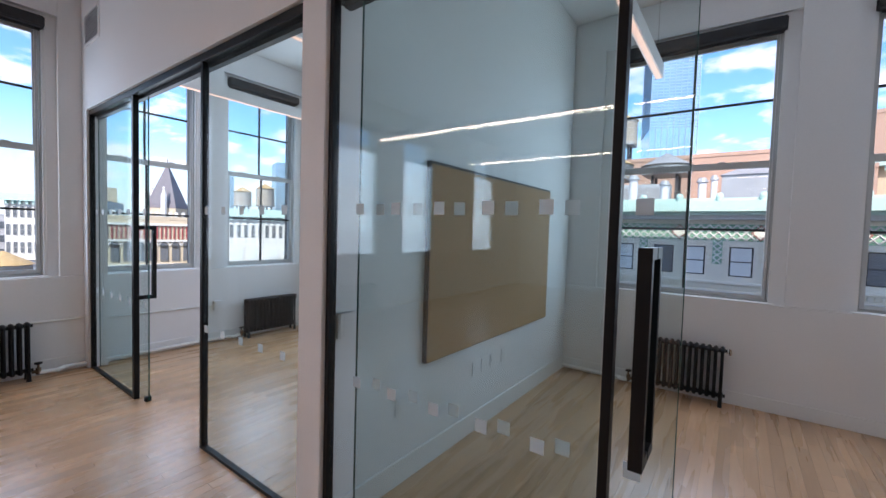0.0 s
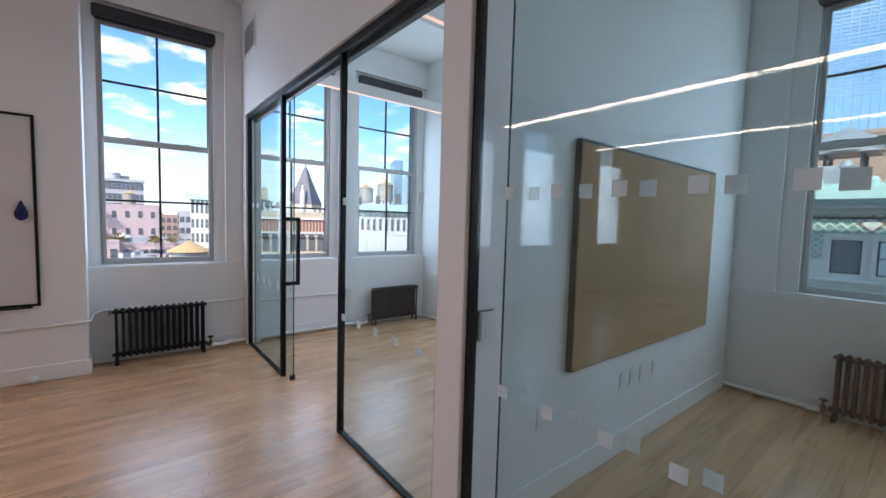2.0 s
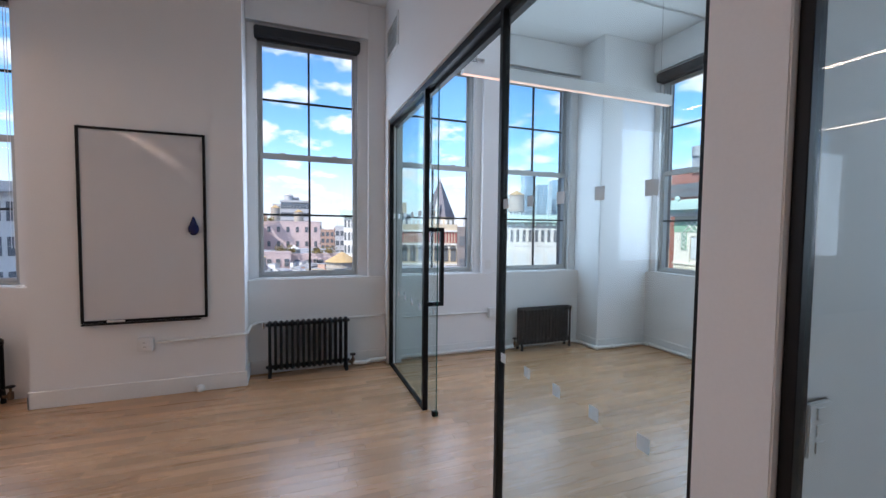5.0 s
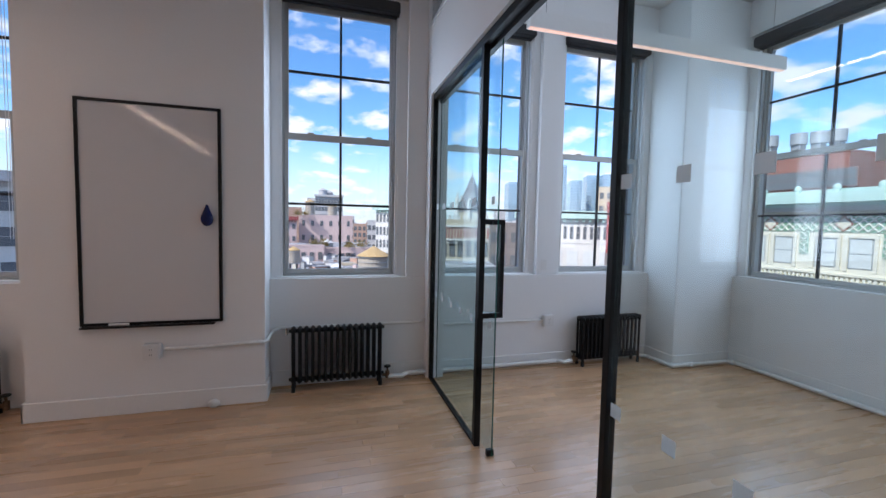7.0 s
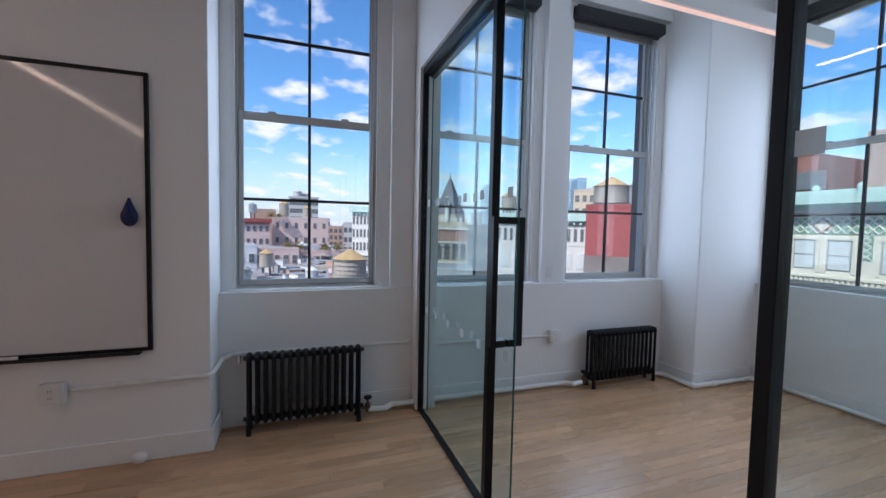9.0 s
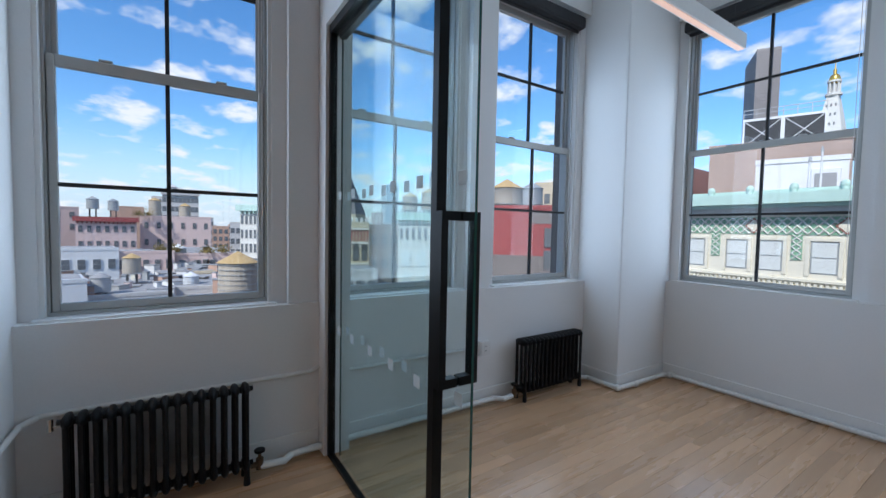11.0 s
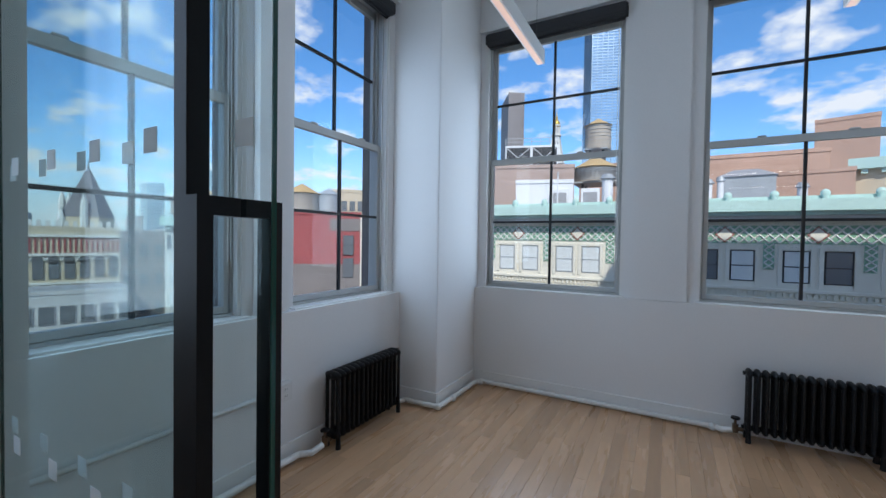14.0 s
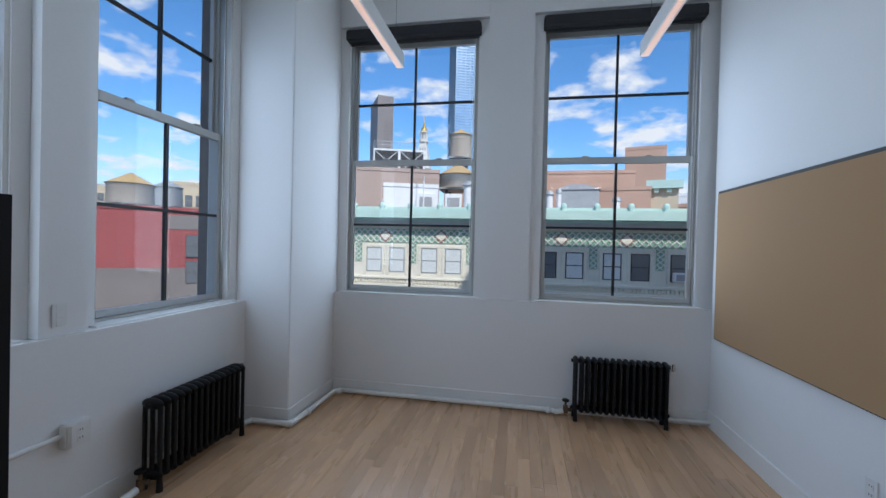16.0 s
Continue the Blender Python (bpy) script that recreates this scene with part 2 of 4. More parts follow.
def thing(name, m, label, category, group="", kind=""):
    ob = new(name)
    ob.empty_display_size = 0.1
    ob.matrix_basis = m
    return tagged(ob, label, category, group, kind)


def structure(name, bm, mat, label="", category=""):
    ob = part(name, bm, mat)
    return tagged(ob, label, category or name.split("_")[0], kind="structure")


# ---- plan ----
CEILING = 4.15
WEST, WEST_LOW, PIER = -5.35, -5.26, -4.945      # upper wall, lower wall, whiteboard pier
NORTH, NORTH_LOW = 5.45, 5.38
SILL, HEAD = 1.02, 3.73
FRONT_Y = 1.775
PART_W, PART_E = -1.29, -1.09
EAST, SOUTH = 3.3, -9.0
W_WINDOWS = [(-7.5, -6.38), (-4.6, -3.48), (-2.75, -1.62), (0.35, 1.47), (1.84, 2.96), (3.35, 4.47)]
N_WINDOWS = [(-4.77, -3.38), (-2.79, -1.38), (-0.60, 0.88), (1.45, 2.86)]

def outer_skin(name, rows):
    structure(name, boxes(*rows), GREYBRICK, "weathered brick outer skin of the building")


west = boxes((-5.57, WEST_LOW, SOUTH, NORTH_LOW, -0.3, SILL), (-5.57, WEST, SOUTH, 5.66, HEAD, CEILING))
skin = [(-5.66, -5.571, SOUTH, 5.66, -0.3, SILL - 0.03), (-5.66, -5.571, SOUTH, 5.66, HEAD, CEILING)]
ys = [SOUTH] + [v for w in W_WINDOWS for v in w] + [5.66]
for a, b in zip(ys[::2], ys[1::2]):
    box(west, -5.57, WEST, a, b, SILL, HEAD)
    skin.append((-5.66, -5.571, a, b, SILL - 0.03, HEAD))
structure("wall_west", west, WALL, "white painted window wall with deep sills")
outer_skin("wall_west_outer", skin)
north = boxes((-5.57, EAST, NORTH_LOW, 5.66, -0.3, SILL), (WEST, EAST, NORTH, 5.66, HEAD, CEILING))
skin = [(-5.66, EAST, 5.661, 5.72, -0.3, SILL - 0.03), (-5.66, EAST, 5.661, 5.72, HEAD, CEILING)]
xs = [WEST] + [v for w in N_WINDOWS for v in w] + [EAST]
for a, b in zip(xs[::2], xs[1::2]):
    box(north, a, b, NORTH, 5.66, SILL, HEAD)
    skin.append((-5.66 if a == WEST else a, b, 5.661, 5.72, SILL - 0.03, HEAD))
structure("wall_north", north, WALL, "white painted window wall with deep sills")
outer_skin("wall_north_outer", skin)
for a, b, z in ((-3.30, -2.87, SILL + 0.002), (PART_E + 0.002, -0.74, SILL + 0.002), (0.98, 1.36, SILL + 0.002), (-4.84, -3.302, HEAD + 0.03), (-2.868, PART_W - 0.002, HEAD + 0.03), (-0.738, 0.978, HEAD + 0.03)):
    structure("wall_north_pier", boxes((a, b, NORTH_LOW + 0.025, NORTH - 0.002, z, CEILING - 0.004)), WALL, "white plastered wall face beside the windows", "wall")
for a, b, z in ((1.56, 1.753, SILL + 0.002), (3.04, 3.27, SILL + 0.002), (0.274, 1.558, HEAD + 0.03), (1.932, 3.038, HEAD + 0.03), (3.272, 4.553, HEAD + 0.03)):
    structure("wall_west_pier", boxes((WEST + 0.002, WEST_LOW - 0.025, a, b, z, CEILING - 0.004)), WALL, "white plastered wall face beside the windows", "wall")
structure("wall_south", boxes((-5.85, EAST + 0.3, SOUTH - 0.3, SOUTH, -0.3, CEILING)), WALL, "plain white painted wall")
structure("wall_east", boxes((EAST, EAST + 0.3, SOUTH, 5.9, -0.3, CEILING)), WALL, "plain white painted wall")
structure("wall_partition", rounded(boxes((PART_W, PART_E, 1.755, NORTH_LOW - 0.002, -0.02, CEILING)), 0.004), WALL, "white partition wall between two glazed rooms")
structure("wall_over_glass", boxes((WEST, PART_W - 0.002, 1.755, 1.93, 2.822, CEILING), (WEST, -5.135, 1.755, 1.93, -0.02, 2.822)), WALL, "white wall above the glass front")
structure("wall_over_glass_east", boxes((PART_E + 0.002, EAST, 1.755, 1.93, 2.822, CEILING)), WALL, "white wall above the glass front")
structure("wall_pier", rounded(boxes((WEST - 0.1, PIER, -1.40, 0.272, -0.02, CEILING - 0.002)), 0.006), WALL, "white painted pier between windows")
structure("wall_column", rounded(boxes((WEST - 0.1, -4.842, 4.555, NORTH + 0.1, -0.02, CEILING - 0.002)), 0.006), WALL, "white painted corner column")
structure("ceiling", boxes((-5.85, EAST + 0.3, SOUTH - 0.3, 5.9, CEILING, CEILING + 0.25)), CEIL, "white plaster ceiling")
# Unseen block added overhead; its edge sets where shade falls on the terracotta facade.
structure("building_above", boxes((2.3, 14, -14, 5.9, CEILING + 0.26, 14.5)), GREYBRICK, "unseen brick block added to shade the facade across the street", "building")
structure("building_below", boxes((-5.85, 14, -14, 5.9, -28, -0.32)), GREYBRICK, "lower storeys of the brick building", "building")

base = boxes((PIER, PIER + 0.018, -1.418, 0.29, 0, 0.15), (WEST_LOW, PIER, 0.274, 0.29, 0, 0.15), (WEST_LOW, PIER + 0.018, -1.418, -1.402, 0, 0.15))
tagged(part("baseboard_pier", rounded(base, 0.004, 1), TRIM), "white painted baseboard round the pier", "baseboard", kind="structure")
base = boxes((WEST_LOW, WEST_LOW + 0.014, 0.292, 1.75, 0, 0.15), (WEST_LOW, WEST_LOW + 0.014, 1.93, 4.55, 0, 0.13), (WEST_LOW, -4.826, 4.538, 4.553, 0, 0.13),
             (-4.84, -4.824, 4.554, NORTH_LOW - 0.014, 0, 0.13), (-4.824, PART_W, NORTH_LOW - 0.015, NORTH_LOW, 0, 0.13), (PART_W - 0.014, PART_W, 1.77, NORTH_LOW - 0.017, 0, 0.15))
tagged(part("baseboard_room", rounded(base, 0.003, 1), TRIM), "white painted baseboard", "baseboard", kind="structure")
base = boxes((PART_E, PART_E + 0.016, 1.83, NORTH_LOW - 0.017, 0, 0.16), (PART_E, EAST, NORTH_LOW - 0.016, NORTH_LOW, 0, 0.13))
tagged(part("baseboard_side_room", rounded(base, 0.003, 1), TRIM), "white painted baseboard", "baseboard", kind="structure")


# ---- windows ----
def window(number, m, width):
    """Double-hung sash window; local x along the wall, y outwards, origin at the middle of the sill."""
    h = width / 2
    w = thing("window_%d" % number, m, "tall grey-framed sash window with black muntins and charcoal roller blind", "window", kind="structure")
    z0, z1 = 0.0, HEAD - SILL
    fr = boxes((-h, -h + 0.035, 0.0, 0.13, z0, z1), (h - 0.035, h, 0.0, 0.13, z0, z1), (-h + 0.035, h - 0.035, 0.0, 0.13, z0, 0.03), (-h + 0.035, h - 0.035, 0.0, 0.16, z1 - 0.05, z1),
               (-h + 0.035, -h + 0.05, 0.05, 0.075, 0.03, z1 - 0.05), (h - 0.05, h - 0.035, 0.05, 0.075, 0.03, z1 - 0.05))
    part("window_frame", fr, SASH, w)
    i = h - 0.038
    lower = boxes((-i, -i + 0.035, 0.012, 0.048, 0.032, 1.385), (i - 0.035, i, 0.012, 0.048, 0.032, 1.385), (-i + 0.035, i - 0.035, 0.012, 0.048, 0.032, 0.075), (-i + 0.035, i - 0.035, 0.012, 0.048, 1.325, 1.385))
    part("lower_sash", rounded(lower, 0.003, 1), SASH, w)
    upper = boxes((-i, -i + 0.035, 0.078, 0.115, 1.345, 2.63), (i - 0.035, i, 0.078, 0.115, 1.345, 2.63), (-i + 0.035, i - 0.035, 0.078, 0.115, 1.345, 1.40), (-i + 0.035, i - 0.035, 0.078, 0.115, 2.565, 2.63))
    part("upper_sash", rounded(upper, 0.003, 1), SASH, w)
    g = i - 0.035
    part("muntin", boxes((-0.011, 0.011, 0.018, 0.042, 0.075, 1.325)), MUNTIN, w)
    part("muntin", boxes((-g, g, 0.019, 0.041, 0.70, 0.722)), MUNTIN, w)
    part("muntin", boxes((-0.011, 0.011, 0.084, 0.108, 1.40, 2.57)), MUNTIN, w)
    part("muntin", boxes((-g, g, 0.085, 0.107, 1.975, 1.997)), MUNTIN, w)
    for y, a, b in ((0.028, 0.07, 1.33), (0.094, 1.395, 2.575)):
        p = part("pane", boxes((-g - 0.01, g + 0.01, y, y + 0.004, a, b)), PANE, w)
        p.visible_shadow = False
    part("window_sill", boxes((-h - 0.02, h + 0.02, -0.115, 0.0, 0.0, 0.012)), TRIM, w)
    part("casing", boxes((-h, -h + 0.022, -0.045, -0.002, 0.012, z1 - 0.13), (h - 0.022, h, -0.045, -0.002, 0.012, z1 - 0.13)), TRIM, w)
    roll = boxes((-h + 0.005, h - 0.005, -0.13, -0.004, z1 - 0.125, z1 - 0.015))
    blind = part("roller_blind", rounded(roll, 0.012, 3), SHADE, w, "charcoal fabric roller blind rolled up")
    part("hem_bar", rounded(boxes((-h + 0.03, h - 0.03, -0.06, -0.035, z1 - 0.15, z1 - 0.125)), 0.004, 1), SHADE, blind)
    for s in (-0.28, 0.28):
        part("sash_lock", rounded(boxes((s - 0.03, s + 0.03, 0.015, 0.045, 1.386, 1.402)), 0.004, 1), SASH, w)
    loop = bmesh.new()
    for dx in (h - 0.075, h - 0.055):
        rod(loop, (dx, -0.03, 0.35), (dx, -0.03, z1 - 0.13), 0.0022, 6)
    part("blind_chain", loop, TRIM, w)
    return w


for k, (a, b) in enumerate(W_WINDOWS):
    window(k + 1, pose(-5.405, (a + b) / 2, SILL, 0, 0, 90), b - a)
    window_light(-5.392, (a + b) / 2, 90, b - a - 0.16)
for k, (a, b) in enumerate(N_WINDOWS):
    window(k + 7, pose((a + b) / 2, 5.495, SILL), b - a)
    window_light((a + b) / 2, 5.484, 0, b - a - 0.16)


# ---- glass fronts ----
def marker_squares(parent, xs, y):
    first = None
    for x in xs:
        for z in (0.885, 1.725):
            if first is None:
                first = part("marker_square", boxes((-0.026, 0.026, -0.0006, 0.0006, -0.026, 0.026)), FROST, parent, "small frosted safety square")
                first.location = (x, y, z)
            else:
                again(first, parent, Matrix.Translation((x, y, z)))


def glass_front(name, x0, x1, posts, panes, dots):
    g = thing(name, pose(0, 0, 0), "black-framed floor-to-head glass partition with frosted safety squares", "glass partition", kind="structure")
    part("header", rounded(boxes((x0, x1, FRONT_Y, FRONT_Y + 0.10, 2.765, 2.82)), 0.003, 1), BLACK, g)
    part("track", boxes((x0 + 0.04, x1 - 0.04, FRONT_Y + 0.055, FRONT_Y + 0.095, 2.735, 2.764)), BLACK, g)
    for x, wide in posts:
        part("post", rounded(boxes((x - wide / 2, x + wide / 2, FRONT_Y, FRONT_Y + 0.045, 0.0, 2.765)), 0.002, 1), BLACK, g)
    for (a, b), row in zip(panes, dots):
        part("bottom_channel", boxes((a, b, FRONT_Y + 0.004, FRONT_Y + 0.04, 0.0, 0.022)), BLACK, g)
        p = part("pane", boxes((a, b, FRONT_Y + 0.016, FRONT_Y + 0.026, 0.022, 2.765)), FRONT, g)
        p.visible_shadow = False
        marker_squares(g, row, FRONT_Y + 0.014)
    return g


glass_front("glass_front_1", -5.133, PART_W - 0.002, [(-5.118, 0.03), (-3.835, 0.045), (-2.482, 0.033), (PART_W - 0.014, 0.022)],
            [(-5.10, -3.86), (-2.465, PART_W - 0.026)], [[-4.95, -4.73, -4.47, -4.22, -3.97], [-2.43, -2.19, -1.955, -1.72, -1.485]])
glass_front("glass_front_2", PART_E + 0.002, EAST, [(PART_E + 0.017, 0.03), (0.295, 0.03), (1.63, 0.03)],
            [(PART_E + 0.034, 0.27), (1.655, EAST)], [[-0.86, -0.63, -0.39, -0.16, 0.07], [1.9, 2.14, 2.38, 2.62]])


def sliding_door(x0, x1, handle_x, dots):
    y = FRONT_Y + 0.062
    d = thing("sliding_glass_door", pose(0, 0, 0), "frameless sliding glass door with black square pull, slid open", "door")
    leaf = part("leaf", boxes((x0, x1, y, y + 0.010, 0.012, 2.75)), FRONT, d)
    leaf.visible_shadow = False
    part("glass_edge", boxes((x1, x1 + 0.0025, y, y + 0.010, 0.012, 2.75)), GLASSEDGE, d)
    part("glass_edge", boxes((x0 - 0.0025, x0, y, y + 0.010, 0.012, 2.75)), GLASSEDGE, d)
    for side in (-1, 1):
        a, b = (y - 0.085, y - 0.001) if side < 0 else (y + 0.011, y + 0.095)
        g0, g1 = (a, a + 0.03) if side < 0 else (b - 0.03, b)
        bm = boxes((handle_x - 0.02, handle_x + 0.02, g0, g1, 0.93, 1.60))
        s0, s1 = (g1, b) if side < 0 else (a, g0)
        box(bm, handle_x - 0.02, handle_x + 0.02, s0, s1, 0.93, 0.965)
        box(bm, handle_x - 0.02, handle_x + 0.02, s0, s1, 1.565, 1.60)
        part("pull_handle", bm, BLACK, d, "long black square-section pull handle")
    part("floor_guide", rounded(boxes((x1 - 0.05, x1 - 0.015, y - 0.02, y + 0.03, 0.0, 0.045)), 0.004, 1), BLACK, d)
    marker_squares(d, dots, y - 0.002)
    return d


sliding_door(-5.07, -3.655, -3.76, [-4.92, -4.68, -4.42, -4.17, -3.94, -3.73])
sliding_door(-0.92, 0.485, 0.392, [-0.77, -0.54, -0.32, -0.085, 0.145, 0.37])


# ---- radiators, pipes ----
def radiator(m, sections=15, pitch=0.0545, height=0.60, low_end=1):
    """Tubular cast-iron radiator; local x along its length from 0, y depth with the wall at +y."""
    r = thing("radiator", m, "black cast-iron column radiator standing on the floor by the wall", "radiator", "radiators under the windows")
    first = None
    for i in range(sections):
        ends = i in (0, sections - 1)
        if first is None or ends:
            bm = bmesh.new()
            for y in (-0.055, 0.0, 0.055):
                rod(bm, (0, y, 0.10), (0, y, height - 0.045), 0.0135, 10)
            for z in (0.10, height - 0.04):
                ball(bm, (0, 0, z), 0.03, (0.82, 2.6, 1.15), 12)
            if ends:
                for y in (-0.055, 0.055):
                    rod(bm, (0, y, 0.0), (0, y, 0.10), 0.020, 10, 0.014)
            p = part("section", bm, IRON, r, smooth=True)
            p.location = (pitch * (i + 0.5), 0, 0)
            if not ends:
                first = p
            elif i == 0:
                continue
        else:
            again(first, r, Matrix.Translation((pitch * (i + 0.5), 0, 0)))
    n = sections * pitch
    hubs = bmesh.new()
    for z in (0.10, height - 0.045):
        rod(hubs, (0.01, 0, z), (n - 0.01, 0, z), 0.02, 10)
        rod(hubs, (-0.012, 0, z), (n + 0.012, 0, z), 0.016, 6)
    part("connecting_hub", hubs, IRON, r, smooth=True)
    lo, hi = (n, -1) if low_end > 0 else (0, 1)
    s = low_end
    v = bmesh.new()
    rod(v, (lo, 0, 0.075), (lo + s * 0.05, 0, 0.075), 0.017, 8)
    rod(v, (lo + s * 0.05, 0, 0.045), (lo + s * 0.05, 0, 0.11), 0.022, 10)
    rod(v, (lo + s * 0.05, 0, 0.11), (lo + s * 0.05, 0, 0.15), 0.010, 8)
    valve = part("valve", v, BRASS, r, "tarnished brass radiator valve", smooth=True)
    wheel = bmesh.new()
    rod(wheel, (lo + s * 0.05, 0, 0.15), (lo + s * 0.05, 0, 0.166), 0.032, 14)
    part("hand_wheel", rounded(wheel, 0.003, 1), IRON, valve)
    air = bmesh.new()
    far = 0 if low_end > 0 else n
    rod(air, (far, 0, height - 0.06), (far - s * 0.035, 0, height - 0.06), 0.007, 8)
    rod(air, (far - s * 0.035, 0, height - 0.08), (far - s * 0.035, 0, height - 0.02), 0.013, 10)
    part("air_vent", air, CHROME, r, "chrome air vent", smooth=True)
    return r


radiator(pose(-5.13, 0.46, 0, 0, 0, 90), pitch=0.0565, low_end=1)
radiator(pose(-5.13, -2.49, 0, 0, 0, 90), low_end=1)
radiator(pose(-5.13, 3.515, 0, 0, 0, 90), height=0.57, pitch=0.0535, low_end=-1)
radiator(pose(-2.465, 5.26, 0), height=0.57, pitch=0.0535, low_end=-1)
radiator(pose(-0.26, 5.26, 0), height=0.59, low_end=-1)


def pipe(name, points, r, label, mat=PIPE):
    bm = run(bmesh.new(), points, r)
    return tagged(part(name, bm, mat, smooth=True), label, "pipe")


pipe("heating_pipe", [(-5.13, 1.36, 0.06), (-5.13, 1.50, 0.05), (-5.18, 1.56, 0.055), (-5.18, 1.752, 0.055)], 0.022, "white painted heating pipe at the radiator valve")
pipe("heating_pipe", [(-5.19, 1.932, 0.05), (-5.19, 3.28, 0.05), (-5.13, 3.34, 0.05), (-5.13, 3.44, 0.06)], 0.022, "white painted heating pipe along the baseboard")
pipe("heating_pipe", [(-5.13, 4.33, 0.06), (-5.13, 4.48, 0.035), (-4.80, 4.49, 0.035), (-4.775, 4.53, 0.035), (-4.765, 5.26, 0.035), (-4.70, 5.32, 0.035), (-2.64, 5.32, 0.035), (-2.60, 5.26, 0.045), (-2.535, 5.26, 0.06)], 0.022,
     "white painted heating pipe round the corner column")
pipe("heating_pipe", [(-1.64, 5.32, 0.05), (-1.292, 5.32, 0.05)], 0.018, "white painted pipe stub at the radiator end")
pipe("heating_pipe", [(-1.07, 5.32, 0.04), (-0.42, 5.32, 0.04), (-0.38, 5.26, 0.05), (-0.32, 5.26, 0.06)], 0.022, "white painted heating pipe along the baseboard")
for x, y in ((-4.79, 4.50), (-4.765, 4.75), (-4.72, 5.30), (-2.66, 5.31)):
    bm = bmesh.new()
    ball(bm, (0, 0, 0), 0.032)
    o = tagged(part("pipe_elbow", bm, PIPE, smooth=True), "white painted pipe elbow fitting", "pipe fitting", "pipe fittings")
    o.location = (x, y, 0.034)
bm = bmesh.new()
ball(bm, (-4.905, -0.12, 0.035), 0.035, (1, 1.3, 1))
tagged(part("pipe_fitting", bm, PIPE, smooth=True), "white painted pipe cap at the baseboard", "pipe fitting")

pipe("conduit", [(PIER + 0.02, -0.47, 0.51), (PIER + 0.02, 0.26, 0.525), (PIER - 0.01, 0.288, 0.525), (-5.20, 0.30, 0.54), (-5.245, 0.36, 0.56), (-5.245, 1.70, 0.555), (-5.245, 1.755, 0.58)], 0.0145, "white painted surface conduit")
pipe("conduit", [(-5.245, 1.932, 0.52), (-5.245, 3.12, 0.51)], 0.0135, "white painted surface conduit")
for y in (0.20, 0.02):
    o = tagged(part("conduit_clip", rounded(boxes((PIER, PIER + 0.03, y - (0.05 if y > 0.1 else 0.008), y + (0.05 if y > 0.1 else 0.008), 0.503, 0.54)), 0.008, 2), PIPE), "white painted conduit coupling on the pier", "conduit fitting")
pipe("ceiling_conduit", [(-4.10, 1.95, CEILING - 0.02), (-4.10, 5.40, CEILING - 0.02)], 0.012, "thin white conduit across the ceiling")
pipe("ceiling_conduit", [(-4.10, 3.55, CEILING - 0.02), (-3.2, 3.3, CEILING - 0.02)], 0.014, "thin white conduit across the ceiling")


# ---- electrical ----
def socket_plate(name, m, label, category, box_depth=0.0, rows=2, size=(0.074, 0.118), group=""):
    """Local x across, z up, y out of the wall towards -y."""
    t = thing(name, m, label, category, group)
    w, h = size
    if box_depth:
        part("back_box", rounded(boxes((-w / 2 - 0.012, w / 2 + 0.012, -box_depth, 0, -h / 2 - 0.004, h / 2 + 0.004)), 0.006, 2), PLATE, t)
    part("plate", rounded(boxes((-w / 2, w / 2, -box_depth - 0.007, -box_depth - 0.0005, -h / 2, h / 2)), 0.003, 2), PLATE, t)
    for k in range(rows):
        z = (k - (rows - 1) / 2) * 0.042
        face = part("socket_face" if rows == 2 else "button", rounded(boxes((-0.017, 0.017, -box_depth - 0.010, -box_depth - 0.007, z - 0.0145, z + 0.0145)), 0.003, 1), PLATE, t)
        if rows == 2:
            part("slot", boxes((-0.008, -0.005, -box_depth - 0.0106, -box_depth - 0.010, z - 0.003, z + 0.008), (0.005, 0.008, -box_depth - 0.0106, -box_depth - 0.010, z - 0.003, z + 0.008)), SLOT, face)
    return t


socket_plate("wall_socket", pose(PIER, -0.555, 0.50, 0, 0, 90), "white surface-mounted double socket under the whiteboard", "socket", 0.055, size=(0.10, 0.118))
socket_plate("wall_socket", pose(WEST_LOW, 3.18, 0.505, 0, 0, 90), "white surface-mounted socket above the baseboard", "socket", 0.055, size=(0.10, 0.118))
socket_plate("light_switch", pose(WEST_LOW - 0.025, 3.13, 1.13, 0, 0, 90), "white light switch on the pier between windows", "switch", 0, 3)
socket_plate("light_switch", pose(PART_E, 1.90, 1.11, 0, 0, 90), "white keypad light switch on the partition", "switch", 0.012, 3, (0.085, 0.135))
for y in (3.27, 3.41, 3.56, 3.76):
    socket_plate("wall_plate", pose(PART_E, y, 0.52, 0, 0, 90), "white wall plate under the pinboard", "socket", 0, 2 if y > 3.7 else 1, group="plates under the pinboard")
socket_plate("wall_socket", pose(PART_E, 2.36, 0.505, 0, 0, 90), "white flush double socket on the partition", "socket")
socket_plate("wall_socket", pose(PART_W, 3.70, 0.42, 0, 0, -90), "white flush double socket on the partition", "socket")

vent = thing("vent_grille", pose(-4.905, 1.755, 3.645), "white louvred air grille above the glass front", "vent")
part("frame", boxes((-0.25, 0.25, -0.012, -0.0005, 0.145, 0.175), (-0.25, 0.25, -0.012, -0.0005, -0.175, -0.145), (-0.25, -0.22, -0.012, -0.0005, -0.145, 0.145), (0.22, 0.25, -0.012, -0.0005, -0.145, 0.145)), TRIM, vent)
part("backing", boxes((-0.22, 0.22, -0.003, -0.0005, -0.145, 0.145)), SLOT, vent)
slat = None
for k in range(12):
    m = pose(0, -0.008, -0.132 + k * 0.024, 35, 0, 0)
    if slat is None:
        slat = part("slat", boxes((-0.22, 0.22, -0.009, 0.009, -0.001, 0.001)), TRIM, vent)
        slat.matrix_basis = m
    else:
        again(slat, vent, m)


